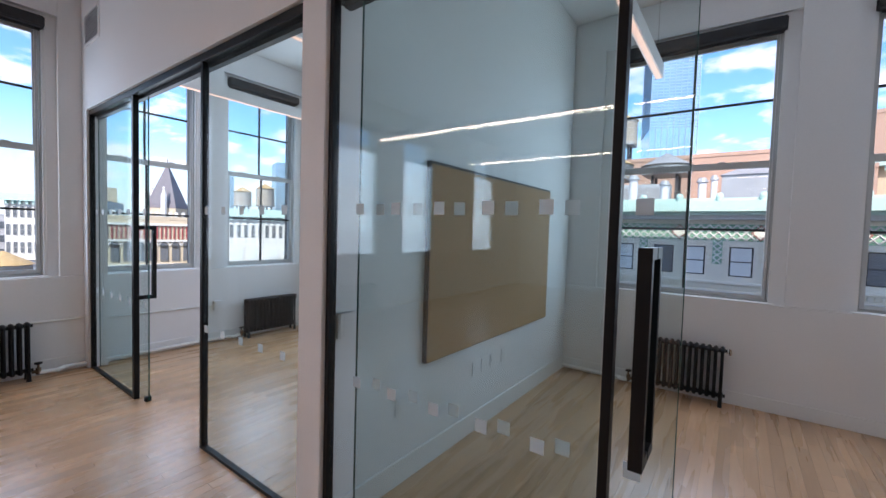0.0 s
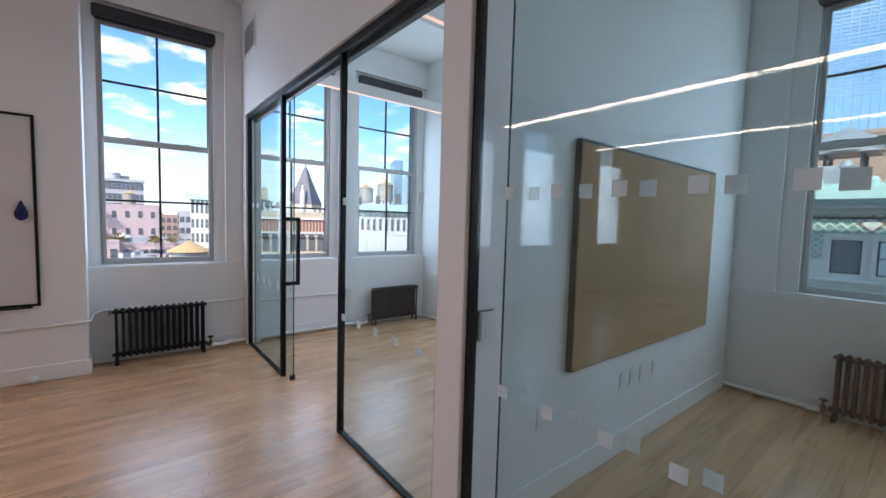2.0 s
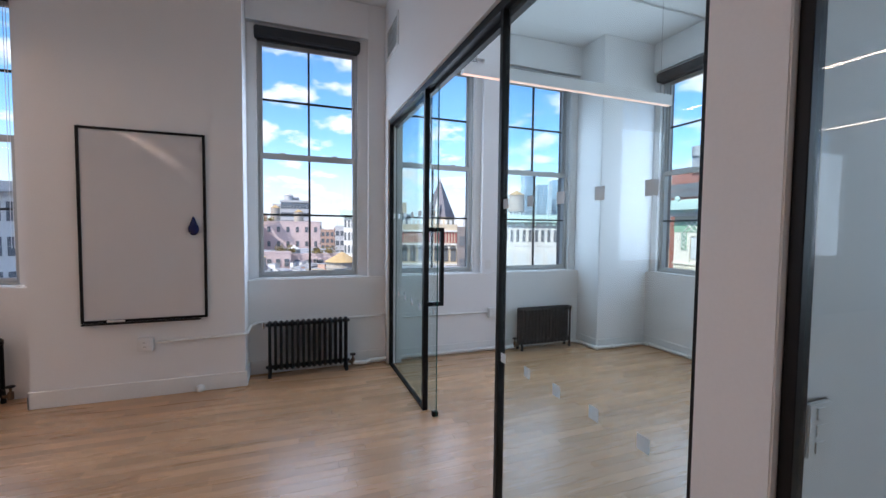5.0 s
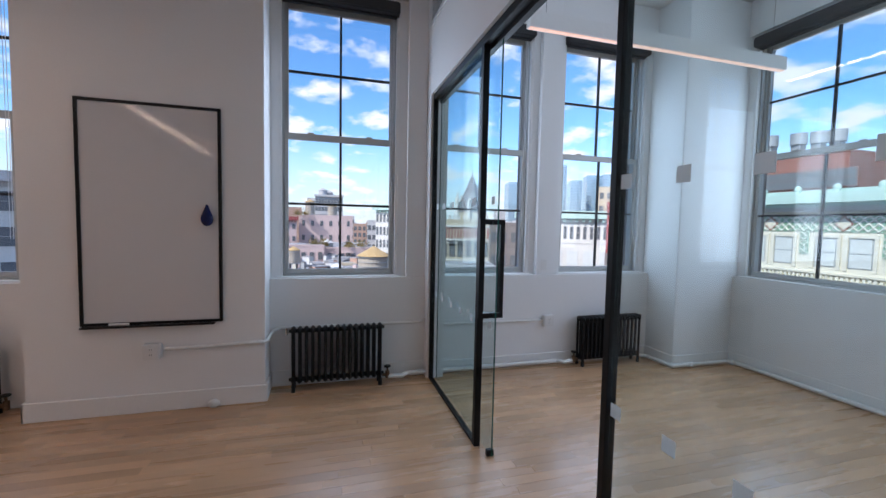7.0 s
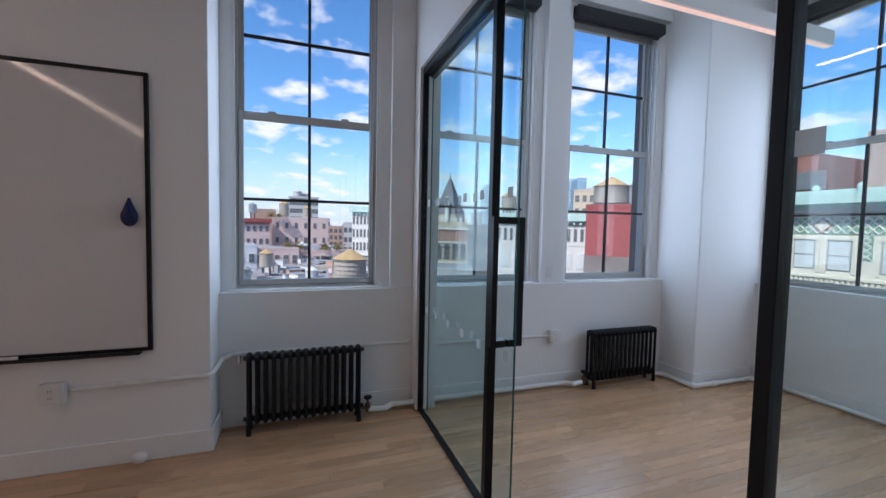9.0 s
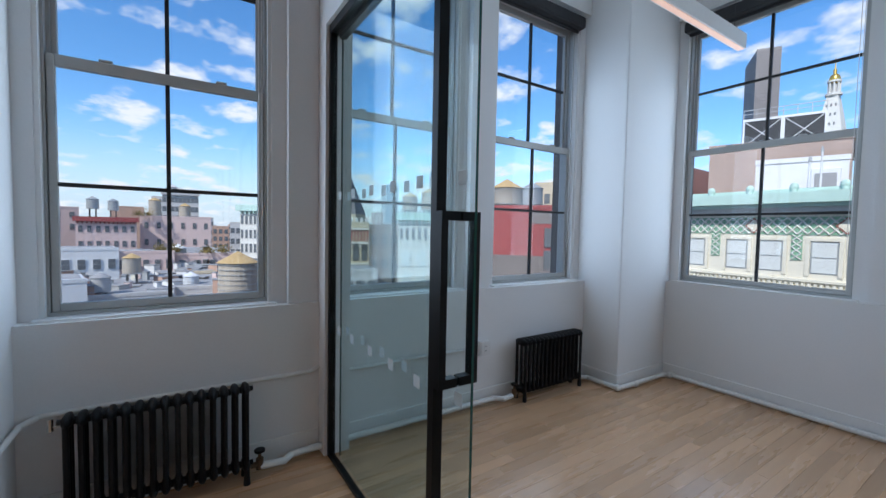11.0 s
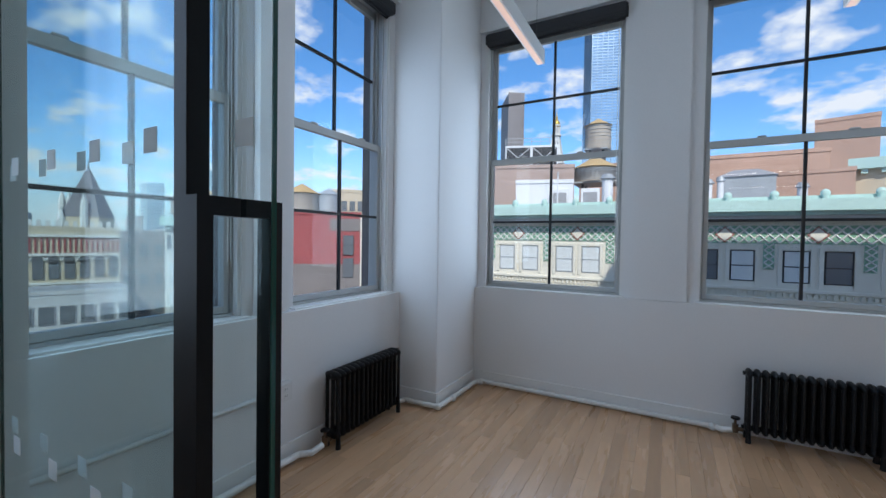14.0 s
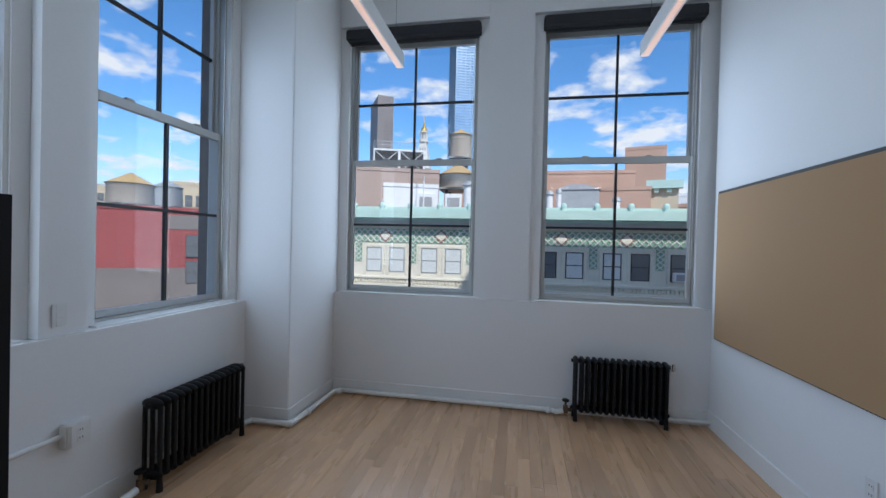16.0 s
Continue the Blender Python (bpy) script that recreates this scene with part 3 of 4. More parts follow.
# ---- boards ----
wb = thing("whiteboard", pose(PIER, -0.54, 0.72, 0, 0, 90), "large white magnetic whiteboard in a thin black frame", "whiteboard")
part("surface", boxes((-0.468, 0.468, -0.016, -0.001, 0.022, 1.708)), BOARD, wb)
for a, b, c, d in ((-0.49, -0.468, 0, 1.73), (0.468, 0.49, 0, 1.73), (-0.468, 0.468, 0, 0.022), (-0.468, 0.468, 1.708, 1.73)):
    part("frame_rail", boxes((a, b, -0.026, -0.0005, c, d)), BLACK, wb)
part("pen_tray", rounded(boxes((-0.475, 0.44, -0.075, -0.027, -0.012, 0.0)), 0.004, 1), BLACK, wb)
tagged(part("marker_pen", rod(bmesh.new(), (PIER + 0.055, -0.83, 0.735), (PIER + 0.055, -0.70, 0.735), 0.011, 10), PLATE, smooth=True), "white marker pen lying on the whiteboard tray", "marker pen")
bm = bmesh.new()
ball(bm, (0, 0, 0), 0.052, (0.55, 0.9, 1.15), 18)
rod(bm, (0, 0, 0.025), (0, 0, 0.115), 0.040, 18, 0.006)
drop = tagged(part("whiteboard_eraser", bm, BLUE, smooth=True), "navy blue teardrop magnetic eraser on the whiteboard", "eraser")
drop.location = (PIER + 0.046, -0.150, 1.565)


def pinboard(m, width, height, label):
    p = thing("pinboard", m, label, "pinboard")
    part("face", boxes((-width / 2 + 0.004, width / 2 - 0.004, -0.046, -0.040, 0.008, height - 0.022)), CORK, p)
    part("tray_body", boxes((-width / 2, width / 2, -0.040, -0.0005, 0, height)), EDGE, p, "dark edge of the board")
    return p


pinboard(pose(PART_E, 3.615, 0.735, 0, 0, 90), 2.07, 1.36, "large tan fabric pinboard with dark edges on the partition")
pinboard(pose(PART_W, 4.16, 0.80, 0, 0, -90), 2.13, 1.24, "large tan fabric pinboard with dark edges on the partition")


# ---- pendant lamps ----
def pendant(m, length, glow=DIFFUSER):
    """Linear pendant along local y from 0."""
    p = thing("linear_pendant", m, "slim white linear pendant lamp with warm glowing underside", "pendant lamp", "linear pendants")
    part("housing", boxes((-0.032, 0.032, 0, length, 0.004, 0.115)), HOUSING, p)
    part("diffuser", boxes((-0.02, 0.02, 0.006, length - 0.006, 0.0, 0.004)), glow, p, "glowing warm diffuser")
    drop_to = CEILING - m.translation.z
    for y in (0.14, length - 0.14):
        part("cable", rod(bmesh.new(), (0, y, 0.115), (0, y, drop_to), 0.0015, 6), STEEL, p)
    part("canopy", rod(bmesh.new(), (0, length / 2, drop_to - 0.03), (0, length / 2, drop_to), 0.05, 20), HOUSING, p)
    return p


pendant(pose(-3.98, 2.18, 3.0), 2.54)
pendant(pose(-2.07, 2.18, 3.0), 2.58)
pendant(pose(-0.02, 1.98, 3.0), 2.44)
pendant(pose(1.9, 1.98, 3.0), 2.44)
for y in (-1.95, -4.8):
    pendant(pose(-1.04, y, 3.17, 0, 0, 90), 3.46, BRIGHT)
    pendant(pose(2.72, y, 3.17, 0, 0, 90), 3.72, BRIGHT)


# ---- the city outside ----
def spot(az, far, z=0.0):
    """Place far metres from the room at a bearing from north, in degrees."""
    return Vector((-2.2 + far * math.sin(radians(az)), 1.0 + far * math.cos(radians(az)), z))


def high(el, far):
    return 1.55 + far * math.tan(radians(el))


STREET = -28.0
structure("ground", boxes((-4000, 4000, -4000, 4000, STREET - 0.5, STREET)), ASPHALT, "dark city ground far below")


def far_window(parent, m, w, h, glassy, surround):
    o = part("window", boxes((-w / 2, w / 2, -0.10, 0.04, 0, h)), surround, parent)
    o.matrix_basis = m
    for z0, z1 in ((0.04, h / 2 - 0.02), (h / 2 + 0.02, h - 0.04)):
        part("pane", boxes((-w / 2 + 0.05, w / 2 - 0.05, -0.125, -0.101, z0 * 1.0, z1)), glassy, o)
    return o


def building(label, az0, az1, el, far, wall, cols=0, rows=0, w=1.2, h=1.8, storey=3.6, gap=1.2, deep=14, turn=0.0, cornice=None, glassy=None, surround=None, roof=None):
    """A block that spans two bearings, with window rows below its top."""
    mid = (az0 + az1) / 2
    wide = 2 * far * math.tan(radians(abs(az1 - az0) / 2))
    top = high(el, far)
    p = spot(mid, far, STREET)
    t = thing("building", Matrix.Translation(p) @ pose(0, 0, 0, 0, 0, -mid + turn), label, "building")
    tall = top - STREET
    part("wall", boxes((-wide / 2, wide / 2, 0, deep, 0, tall)), wall, t)
    part("roof", boxes((-wide / 2 + 0.3, wide / 2 - 0.3, 0.3, deep - 0.3, tall, tall + 0.12)), roof or TAR, t)
    rim = cornice or wall
    big = min(1.0, far / 70)
    out = 0.9 * big if cornice else 0.06
    c = boxes((-wide / 2 - out * 0.6, wide / 2 + out * 0.6, -out, 0.28, tall - (0.9 * big if cornice else 0.1), tall + 0.35 * big))
    if cornice:
        for k in range(int(wide / 0.9)):
            x = -wide / 2 + 0.45 + k * 0.9
            box(c, x - 0.16, x + 0.16, -0.6 * big, 0, tall - 1.45 * big, tall - 0.9 * big)
    part("cornice", c, rim, t)
    first = None
    for r in range(rows):
        for k in range(cols):
            x = -wide / 2 + wide * (k + 0.5) / cols
            z = tall - gap - h - r * storey
            m = Matrix.Translation((x, 0, z))
            if first is None:
                first = far_window(t, m, w, h, glassy or DARKGLASS, surround or wall)
            else:
                o = again(first, t, m)
                for ch in first.children:
                    again(ch, o, Matrix.Identity(4))
    return t


def water_tank(az, far, low, top, radius, legs=2.0, roof=CONE, staves=CEDAR, label="round wooden rooftop water tank with conical roof on steel legs"):
    z0, z1 = high(low, far), high(top, far)
    t = thing("water_tank", Matrix.Translation(spot(az, far, z0 - legs)), label, "water tank", "rooftop water tanks")
    tall = z1 - z0
    cone = radius * 0.62
    part("barrel", rod(bmesh.new(), (0, 0, legs), (0, 0, legs + tall - cone), radius * 1.03, 28, radius * 0.98), staves, t, smooth=True)
    part("conical_roof", rod(bmesh.new(), (0, 0, legs + tall - cone), (0, 0, legs + tall), radius * 1.1, 28, 0.06), roof, t, smooth=True)
    hoops = bmesh.new()
    for k in range(7):
        z = legs + 0.15 + (tall - cone - 0.3) * k / 6
        rod(hoops, (0, 0, z - 0.02), (0, 0, z + 0.02), radius * 1.045, 28)
    part("hoops", hoops, GALV, t)
    for k in range(4):
        a = math.pi / 4 + k * math.pi / 2
        x, y = radius * 0.7 * math.cos(a), radius * 0.7 * math.sin(a)
        part("leg", boxes((x - 0.1, x + 0.1, y - 0.1, y + 0.1, -6 if legs > 1 else -12, legs)), STEEL, t)
    part("platform", boxes((-radius * 0.9, radius * 0.9, -radius * 0.9, radius * 0.9, legs - 0.12, legs)), GALV, t)
    return t


# across the street: terracotta facade with lattice frieze and copper cornice
FY, BAY, X0 = 18.5, 2.47, -0.04
fac = thing("terracotta_building", pose(0, FY, STREET), "cream terracotta building with green lattice frieze and copper cornice", "building")
Z = -STREET
part("wall", boxes((-15.4, 32, 0, 15, 0, Z + 2.45)), CREAM, fac)
part("cornice", boxes((-15.9, 32, -0.75, 0.3, Z + 2.62, Z + 2.98), (-15.7, 32, -0.5, 0.3, Z + 2.98, Z + 3.10), (-15.7, 32, -0.55, 0.0, Z + 2.50, Z + 2.62)), COPPER, fac, "green copper cornice")
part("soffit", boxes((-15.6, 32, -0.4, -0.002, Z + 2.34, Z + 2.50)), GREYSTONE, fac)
part("roof", boxes((-15.3, 32, 0.3, 15, Z + 2.46, Z + 2.62)), TAR, fac)
part("string_course", boxes((-15.4, 32, -0.12, -0.002, Z + 0.02, Z + 0.10), (-15.4, 32, -0.18, -0.002, Z - 0.38, Z - 0.22)), CREAM, fac)
dent = bmesh.new()
for k in range(300):
    box(dent, -15.3 + k * 0.155, -15.22 + k * 0.155, -0.1, -0.002, Z - 0.14, Z - 0.03)
tagged(part("dentils", dent, CREAM, fac), kind="stuff")
part("frieze", boxes((-15.4, 32, -0.025, -0.002, Z + 1.58, Z + 2.18)), TILEGREEN, fac, "green glazed tile frieze")
knob = lattice = strip = lozenge = None
for k in range(-6, 13):
    x = X0 + k * BAY
    for c in (x, x + BAY / 2):
        m = Matrix.Translation((c, -0.55, Z + 3.18))
        if knob is None:
            bm = bmesh.new()
            ball(bm, (0, 0, -0.03), 0.125, (1, 0.7, 1.1))
            rod(bm, (0, 0, -0.3), (0, 0, -0.1), 0.09, 10)
            knob = part("cornice_knob", bm, COPPER, fac, smooth=True)
            knob.matrix_basis = m
        else:
            again(knob, fac, m)
    m = Matrix.Translation((x, 0, Z))
    if lattice is None:
        bm = bmesh.new()
        n = 9
        for j in range(n):
            a = j * BAY / n
            for s in (1, -1):
                p, q = (a, 1.60 if s > 0 else 2.16), (a + BAY / n * 2, 2.16 if s > 0 else 1.60)
                rod(bm, (p[0], -0.04, p[1]), (q[0], -0.04, q[1]), 0.028, 4)
        lattice = part("lattice", bm, LIMESTONE, fac, "white diagonal lattice bars")
        lattice.matrix_basis = m
        bm = boxes((-0.15, 0.15, -0.024, -0.002, 0.72, 1.58))
        strip = part("tile_strip", bm, TILEGREEN, fac)
        strip.matrix_basis = m
        bm = bmesh.new()
        for j in range(4):
            z = 0.74 + j * 0.21
            for s in (1, -1):
                rod(bm, (-0.13 * s, -0.04, z), (0.13 * s, -0.04, z + 0.21), 0.022, 4)
        strip_bars = part("strip_lattice", bm, LIMESTONE, fac)
        strip_bars.matrix_basis = m
        bm = bmesh.new()
        rod(bm, (BAY / 2, -0.06, 1.88), (BAY / 2, -0.03, 1.88), 0.29, 4)
        lozenge = part("lozenge", bm, DARKBRICK, fac)
        lozenge.matrix_basis = m
        bm = bmesh.new()
        rod(bm, (BAY / 2, -0.075, 1.88), (BAY / 2, -0.061, 1.88), 0.22, 4)
        lozenge_in = part("lozenge_face", bm, CREAM, fac)
        lozenge_in.matrix_basis = m
    else:
        for o in (lattice, strip, strip_bars, lozenge, lozenge_in):
            again(o, fac, m)
    for j, f in enumerate((0.29, 0.71)):
        part("surround", boxes((x + f * BAY - 0.47, x + f * BAY - 0.36, -0.05, -0.003, Z + 0.22, Z + 1.48), (x + f * BAY + 0.36, x + f * BAY + 0.47, -0.05, -0.003, Z + 0.22, Z + 1.48),
                               (x + f * BAY - 0.36, x + f * BAY + 0.36, -0.05, -0.003, Z + 1.38, Z + 1.48)), CREAM, fac)
        # Sunlight put into colour: left-hand bays get paler panes and grey frames.
        far_window(fac, Matrix.Translation((x + f * BAY, 0.09, Z + 0.30)), 0.70, 1.06, PALEGLASS if k < -1 or (k + j) % 4 == 0 else DARKGLASS, GALV if k < -2 else MUNTIN)
        far_window(fac, Matrix.Translation((x + f * BAY, 0.09, Z - 2.6)), 0.70, 1.5, DARKGLASS, MUNTIN)

ac = thing("window_air_conditioner", pose(X0 + BAY * 1.29, FY + 0.03, 0.32), "pale window air conditioner in a facade window", "air conditioner")
part("casing", rounded(boxes((-0.27, 0.27, -0.32, 0.1, 0, 0.36)), 0.02, 1), WHITEPAINT, ac)
part("grille", boxes((-0.22, 0.22, -0.335, -0.321, 0.06, 0.3)), TAR, ac)

# roofs and blocks behind it
building("dark red brick block with a band of windows", -40, -27.5, 8.0, 37, DARKBRICK, 7, 1, 2.2, 1.2, gap=1.1, deep=12, turn=-31)
building("faded brown brick parapet wall behind the cornice", -24.5, -12.5, 9.9, 31, BROWNBRICK, deep=6)
building("low white painted rooftop shed", -20.2, -12.8, 7.9, 27.5, WHITEPAINT, deep=2)
building("orange brick block with weathered face", -11.5, 13.3, 9.9, 40, BRICK, deep=10)
building("tall plain brick slab building", 12.5, 17.2, 12.5, 66, BRICK, 3, 3, 1.2, 1.6, 4.0, 6.5, deep=10)
building("orange brick wing with a small window", 9.0, 15.0, 7.6, 36, BRICK, 3, 1, 0.9, 1.3, gap=1.6, deep=3, surround=WHITEPAINT)
building("cream bulkhead with green copper cornice", 14.9, 18.0, 8.2, 37, BUFF, deep=5, cornice=COPPER)
building("white dormered rooftop far off", 18.5, 24.0, 6.6, 62, WHITEPAINT, 4, 1, 0.9, 1.6, gap=1.0)
building("brick block beyond the cornice", 18, 40, 5.4, 55, BRICK, 8, 1, gap=1.0)
shed = thing("roof_shed", Matrix.Translation(spot(6.0, 29.5, 3.2)) @ pose(0, 0, 0, 0, 0, -6.0), "grey rooftop shed with low hipped roof", "roof shed")
part("body", boxes((-1.35, 1.35, 0, 3, -0.6, 2.3)), GALV, shed)
bm = bmesh.new()
low = [bm.verts.new(v) for v in ((-1.45, -0.1, 2.3), (1.45, -0.1, 2.3), (1.45, 3.1, 2.3), (-1.45, 3.1, 2.3))]
top = [bm.verts.new(v) for v in ((-0.6, 1.2, 2.85), (0.6, 1.2, 2.85), (0.6, 1.8, 2.85), (-0.6, 1.8, 2.85))]
bm.faces.new(low)
bm.faces.new(top)
for k in range(4):
    bm.faces.new((low[k], low[(k + 1) % 4], top[(k + 1) % 4], top[k]))
part("hipped_roof", bm, TAR, shed)
cool = thing("cooling_tower", Matrix.Translation(spot(-18, 33, high(9.9, 31) + 0.1)) @ pose(0, 0, 0, 0, 0, 18), "rooftop cooling tower with dark louvres in white frames", "cooling tower")
for a in (-1.9, 0.1):
    louvre = part("louvre", boxes((a, a + 1.8, 0, 2, 0.15, 1.75)), MUNTIN, cool)
    for k in range(14):
        part("slat", boxes((a, a + 1.8, -0.02, -0.001, 0.19 + k * 0.11, 0.22 + k * 0.11)), STEEL, louvre)
    for s in (1, -1):
        part("brace", rod(bmesh.new(), (a + 0.05, -0.03, 0.95 - 0.75 * s), (a + 1.75, -0.03, 0.95 + 0.75 * s), 0.03, 4), WHITEPAINT, cool)
part("frame", boxes((-2, 2, -0.05, 2.05, 0, 0.15), (-2, 2, -0.05, 2.05, 1.75, 1.9), (-2, -1.9, -0.05, 0.1, 0.15, 1.75), (1.9, 2, -0.05, 0.1, 0.15, 1.75), (-0.1, 0.1, -0.05, 0.1, 0.15, 1.75)), WHITEPAINT, cool)
for k in range(7):
    part("rail_post", boxes((-2 + k * 0.66, -1.96 + k * 0.66, 0, 0.04, 1.9, 2.5)), GALV, cool)
part("rail", boxes((-2, 2, 0, 0.04, 2.46, 2.5), (-2, 2, 0, 0.04, 2.2, 2.23)), GALV, cool)
for az, far in ((-14.5, 27), (-10.7, 27), (-6.2, 27), (-4.4, 27), (-2.6, 27)):
    u = thing("air_handler", Matrix.Translation(spot(az, far, 3.6)) @ pose(0, 0, 0, 0, 0, -az), "pale sheet-metal rooftop air unit", "air unit", "rooftop air units")
    part("casing", rounded(boxes((-0.55, 0.55, 0, 1, -3.0, 1.25)), 0.04, 1), WHITEPAINT if az < -9 else GALV, u)
    part("grille", boxes((-0.4, 0.4, -0.02, -0.001, 0.2, 1.0)), TAR, u)
for az, far, tall, wide in ((-15.8, 25, 1.3, 0.05), (-14.9, 25, 1.7, 0.04), (-8.8, 24.5, 1.4, 0.28), (-5.1, 24.5, 1.2, 0.22), (-1.6, 25, 0.9, 0.2), (2.2, 26, 1.1, 0.2), (3.4, 26, 1.2, 0.15), (10.6, 27, 0.8, 0.2)):
    u = thing("roof_stack", Matrix.Translation(spot(az, far, 2.62)), "pale metal vent stack on the roof", "vent stack", "rooftop vent stacks")
    part("stack", rod(bmesh.new(), (0, 0, -0.05), (0, 0, tall + 1.0), wide, 14), WHITEPAINT, u, smooth=True)
    part("cowl", rod(bmesh.new(), (0, 0, tall + 1.0), (0, 0, tall + 1.25), wide * 1.5, 14, wide * 0.8), GALV, u, smooth=True)
water_tank(-9.3, 44, 11.8, 15.6, 1.2, 2.0)
water_tank(-9.8, 34, 7.6, 11.0, 1.6, 0.3)
water_tank(-3.4, 36, 8.0, 10.6, 1.7, 0.6, roof=TAR)
for az in (-36, -34.6, -32.2, -30.6, -29.2):
    u = thing("roof_fan", Matrix.Translation(spot(az, 38, high(7.9, 38))), "galvanised rooftop exhaust fan", "roof fan", "rooftop fans")
    part("drum", rod(bmesh.new(), (0, 0, 0.9), (0, 0, 1.7), 0.5, 16), GALV, u, smooth=True)
    part("stand", boxes((-0.3, 0.3, -0.3, 0.3, -0.4, 0.9)), GALV, u)


def tower(label, az0, az1, el, far, mat, floors, deep=40):
    wide = 2 * far * math.tan(radians((az1 - az0) / 2))
    mid = (az0 + az1) / 2
    top = high(el, far) - STREET
    t = thing("skyscraper", Matrix.Translation(spot(mid, far, STREET)) @ pose(0, 0, 0, 0, 0, -mid + 12), label, "skyscraper")
    part("shaft", boxes((-wide / 2, wide / 2, 0, deep, 0, top)), mat, t)
    b = bmesh.new()
    for k in range(floors):
        z = top - (k + 1) * far * 0.0065
        box(b, -wide / 2 - 0.4, wide / 2 + 0.4, -0.4, deep + 0.4, z, z + far * 0.0016)
    for k in range(9):
        x = -wide / 2 + wide * k / 8
        box(b, x - far * 0.0006, x + far * 0.0006, -0.6, 0.2, top * 0.3, top)
    part("floor_bands", b, DARKSTONE if mat is DARKSTONE else (GREYSTONE if mat is GREYSTONE else TOWERBAND), t)
    return t


tower("dark stone-clad skyscraper far off", -20.1, -18.0, 19.6, 420, DARKSTONE, 40)
tower("tall blue glass skyscraper", -9.4, -4.2, 32, 360, TOWERGLASS, 60)
tower("blue glass skyscraper far off", -64.8, -63.2, 6.0, 700, TOWERGLASS, 14)
tower("blue glass skyscraper far off", -58.3, -57.2, 8.2, 800, TOWERGLASS, 20)
tower("blue glass skyscraper far off", -56.6, -55.2, 6.2, 700, TOWERGLASS, 14)
tower("blue glass skyscraper far off", -54.6, -53.0, 6.8, 760, TOWERGLASS, 16)
tower("blue glass skyscraper far off", -52.6, -51.5, 6.9, 720, TOWERGLASS, 16)
tower("grey office tower far off", -51.2, -50.0, 5.6, 640, GREYSTONE, 12)
tower("grey office tower far off", -66.0, -65.2, 2.2, 600, GREYSTONE, 8)
# clock tower with gilded lantern
ct = thing("campanile_tower", Matrix.Translation(spot(-13.7, 300, high(8.4, 300))), "pale stone campanile tower with gilded lantern", "tower")
bm = boxes((-5.2, 5.2, -5.2, 5.2, -90, 10))
part("shaft", bm, LIMESTONE, ct)
part("balcony", boxes((-5.9, 5.9, -5.9, 5.9, 10, 11), (-5.6, 5.6, -5.6, 5.6, -9.5, -8.5)), LIMESTONE, ct)
for k in range(5):
    x = -4.1 + k * 2.05
    o = part("arch_opening", rounded(boxes((x - 0.55, x + 0.55, -5.3, -5.19, -6.5, 8)), 0.04, 1), DARKGLASS, ct)
bm = bmesh.new()
for z0, z1, r0, r1 in ((11, 17, 7.0, 5.9), (17, 24, 5.9, 4.5), (24, 30, 4.5, 3.1)):
    rod(bm, (0, 0, z0), (0, 0, z1), r0, 4, r1)
bmesh.ops.rotate(bm, verts=bm.verts[:], matrix=Matrix.Rotation(math.pi / 4, 3, "Z"))
part("pyramid_roof", bm, LIMESTONE, ct, "tall convex stone pyramid roof")
for z in (14, 19, 24):
    for x in (-1.8, 0, 1.8):
        part("dormer", boxes((x - 0.35, x + 0.35, -5.0 + (z - 11) * 0.14, 0, z, z + 1.5)), DARKGLASS, ct)
part("gallery", rod(rod(bmesh.new(), (0, 0, 30), (0, 0, 31.2), 3.5, 16), (0, 0, 37), (0, 0, 38), 2.9, 16), LIMESTONE, ct)
part("lantern", rod(bmesh.new(), (0, 0, 31.2), (0, 0, 37), 1.5, 12), GREYSTONE, ct)
for k in range(8):
    x, y = 2.3 * math.cos(k * math.pi / 4 + 0.2), 2.3 * math.sin(k * math.pi / 4 + 0.2)
    part("lantern_column", rod(bmesh.new(), (x, y, 31.2), (x, y, 37), 0.4, 8), LIMESTONE, ct)
bm = bmesh.new()
ball(bm, (0, 0, 38.6), 2.4, (1, 1, 1.25))
rod(bm, (0, 0, 41), (0, 0, 44), 0.9, 10, 0.7)
rod(bm, (0, 0, 44), (0, 0, 50), 0.35, 8, 0.06)
part("gilded_dome", bm, GOLD, ct, smooth=True)

# north-west
red = building("red painted party wall over weathered grey brick", -51.4, -41.0, 3.2, 33, REDWALL, deep=12, turn=-8, roof=GALV)
wide = 2 * 33 * math.tan(radians(5.2))
part("bare_brick", boxes((-wide / 2 - 0.02, wide / 2 + 0.02, -0.06, -0.004, 0, high(-3.4, 33) - STREET)), GREYBRICK, red, "unpainted weathered brick")
part("bare_brick", boxes((wide / 2 - 2.3, wide / 2 + 0.03, -0.05, -0.004, high(1.0, 33) - STREET, high(2.6, 33) - STREET)), GREYBRICK, red)
part("quoin", boxes((wide / 2, wide / 2 + 0.6, -0.3, 1.0, 0, high(2.9, 33) - STREET)), CREAM, red)
for el in (-2.2, -5.2):
    far_window(red, Matrix.Translation((wide / 2 - 0.9, 0, high(el, 33) - STREET)), 0.8, 1.5, DARKGLASS, STEEL)
water_tank(-48.3, 46, 3.6, 7.0, 1.7, 1.0)
water_tank(-44.9, 52, 3.6, 6.6, 1.3, 1.0, roof=GALV, staves=GALV)
building("buff brick apartment block far off", -44.4, -38, 6.3, 70, BUFF, 6, 3, 1.0, 1.7, gap=1.5)
building("buff brick building with stone bands", -53, -47.5, 5.2, 120, BUFF, 6, 2)

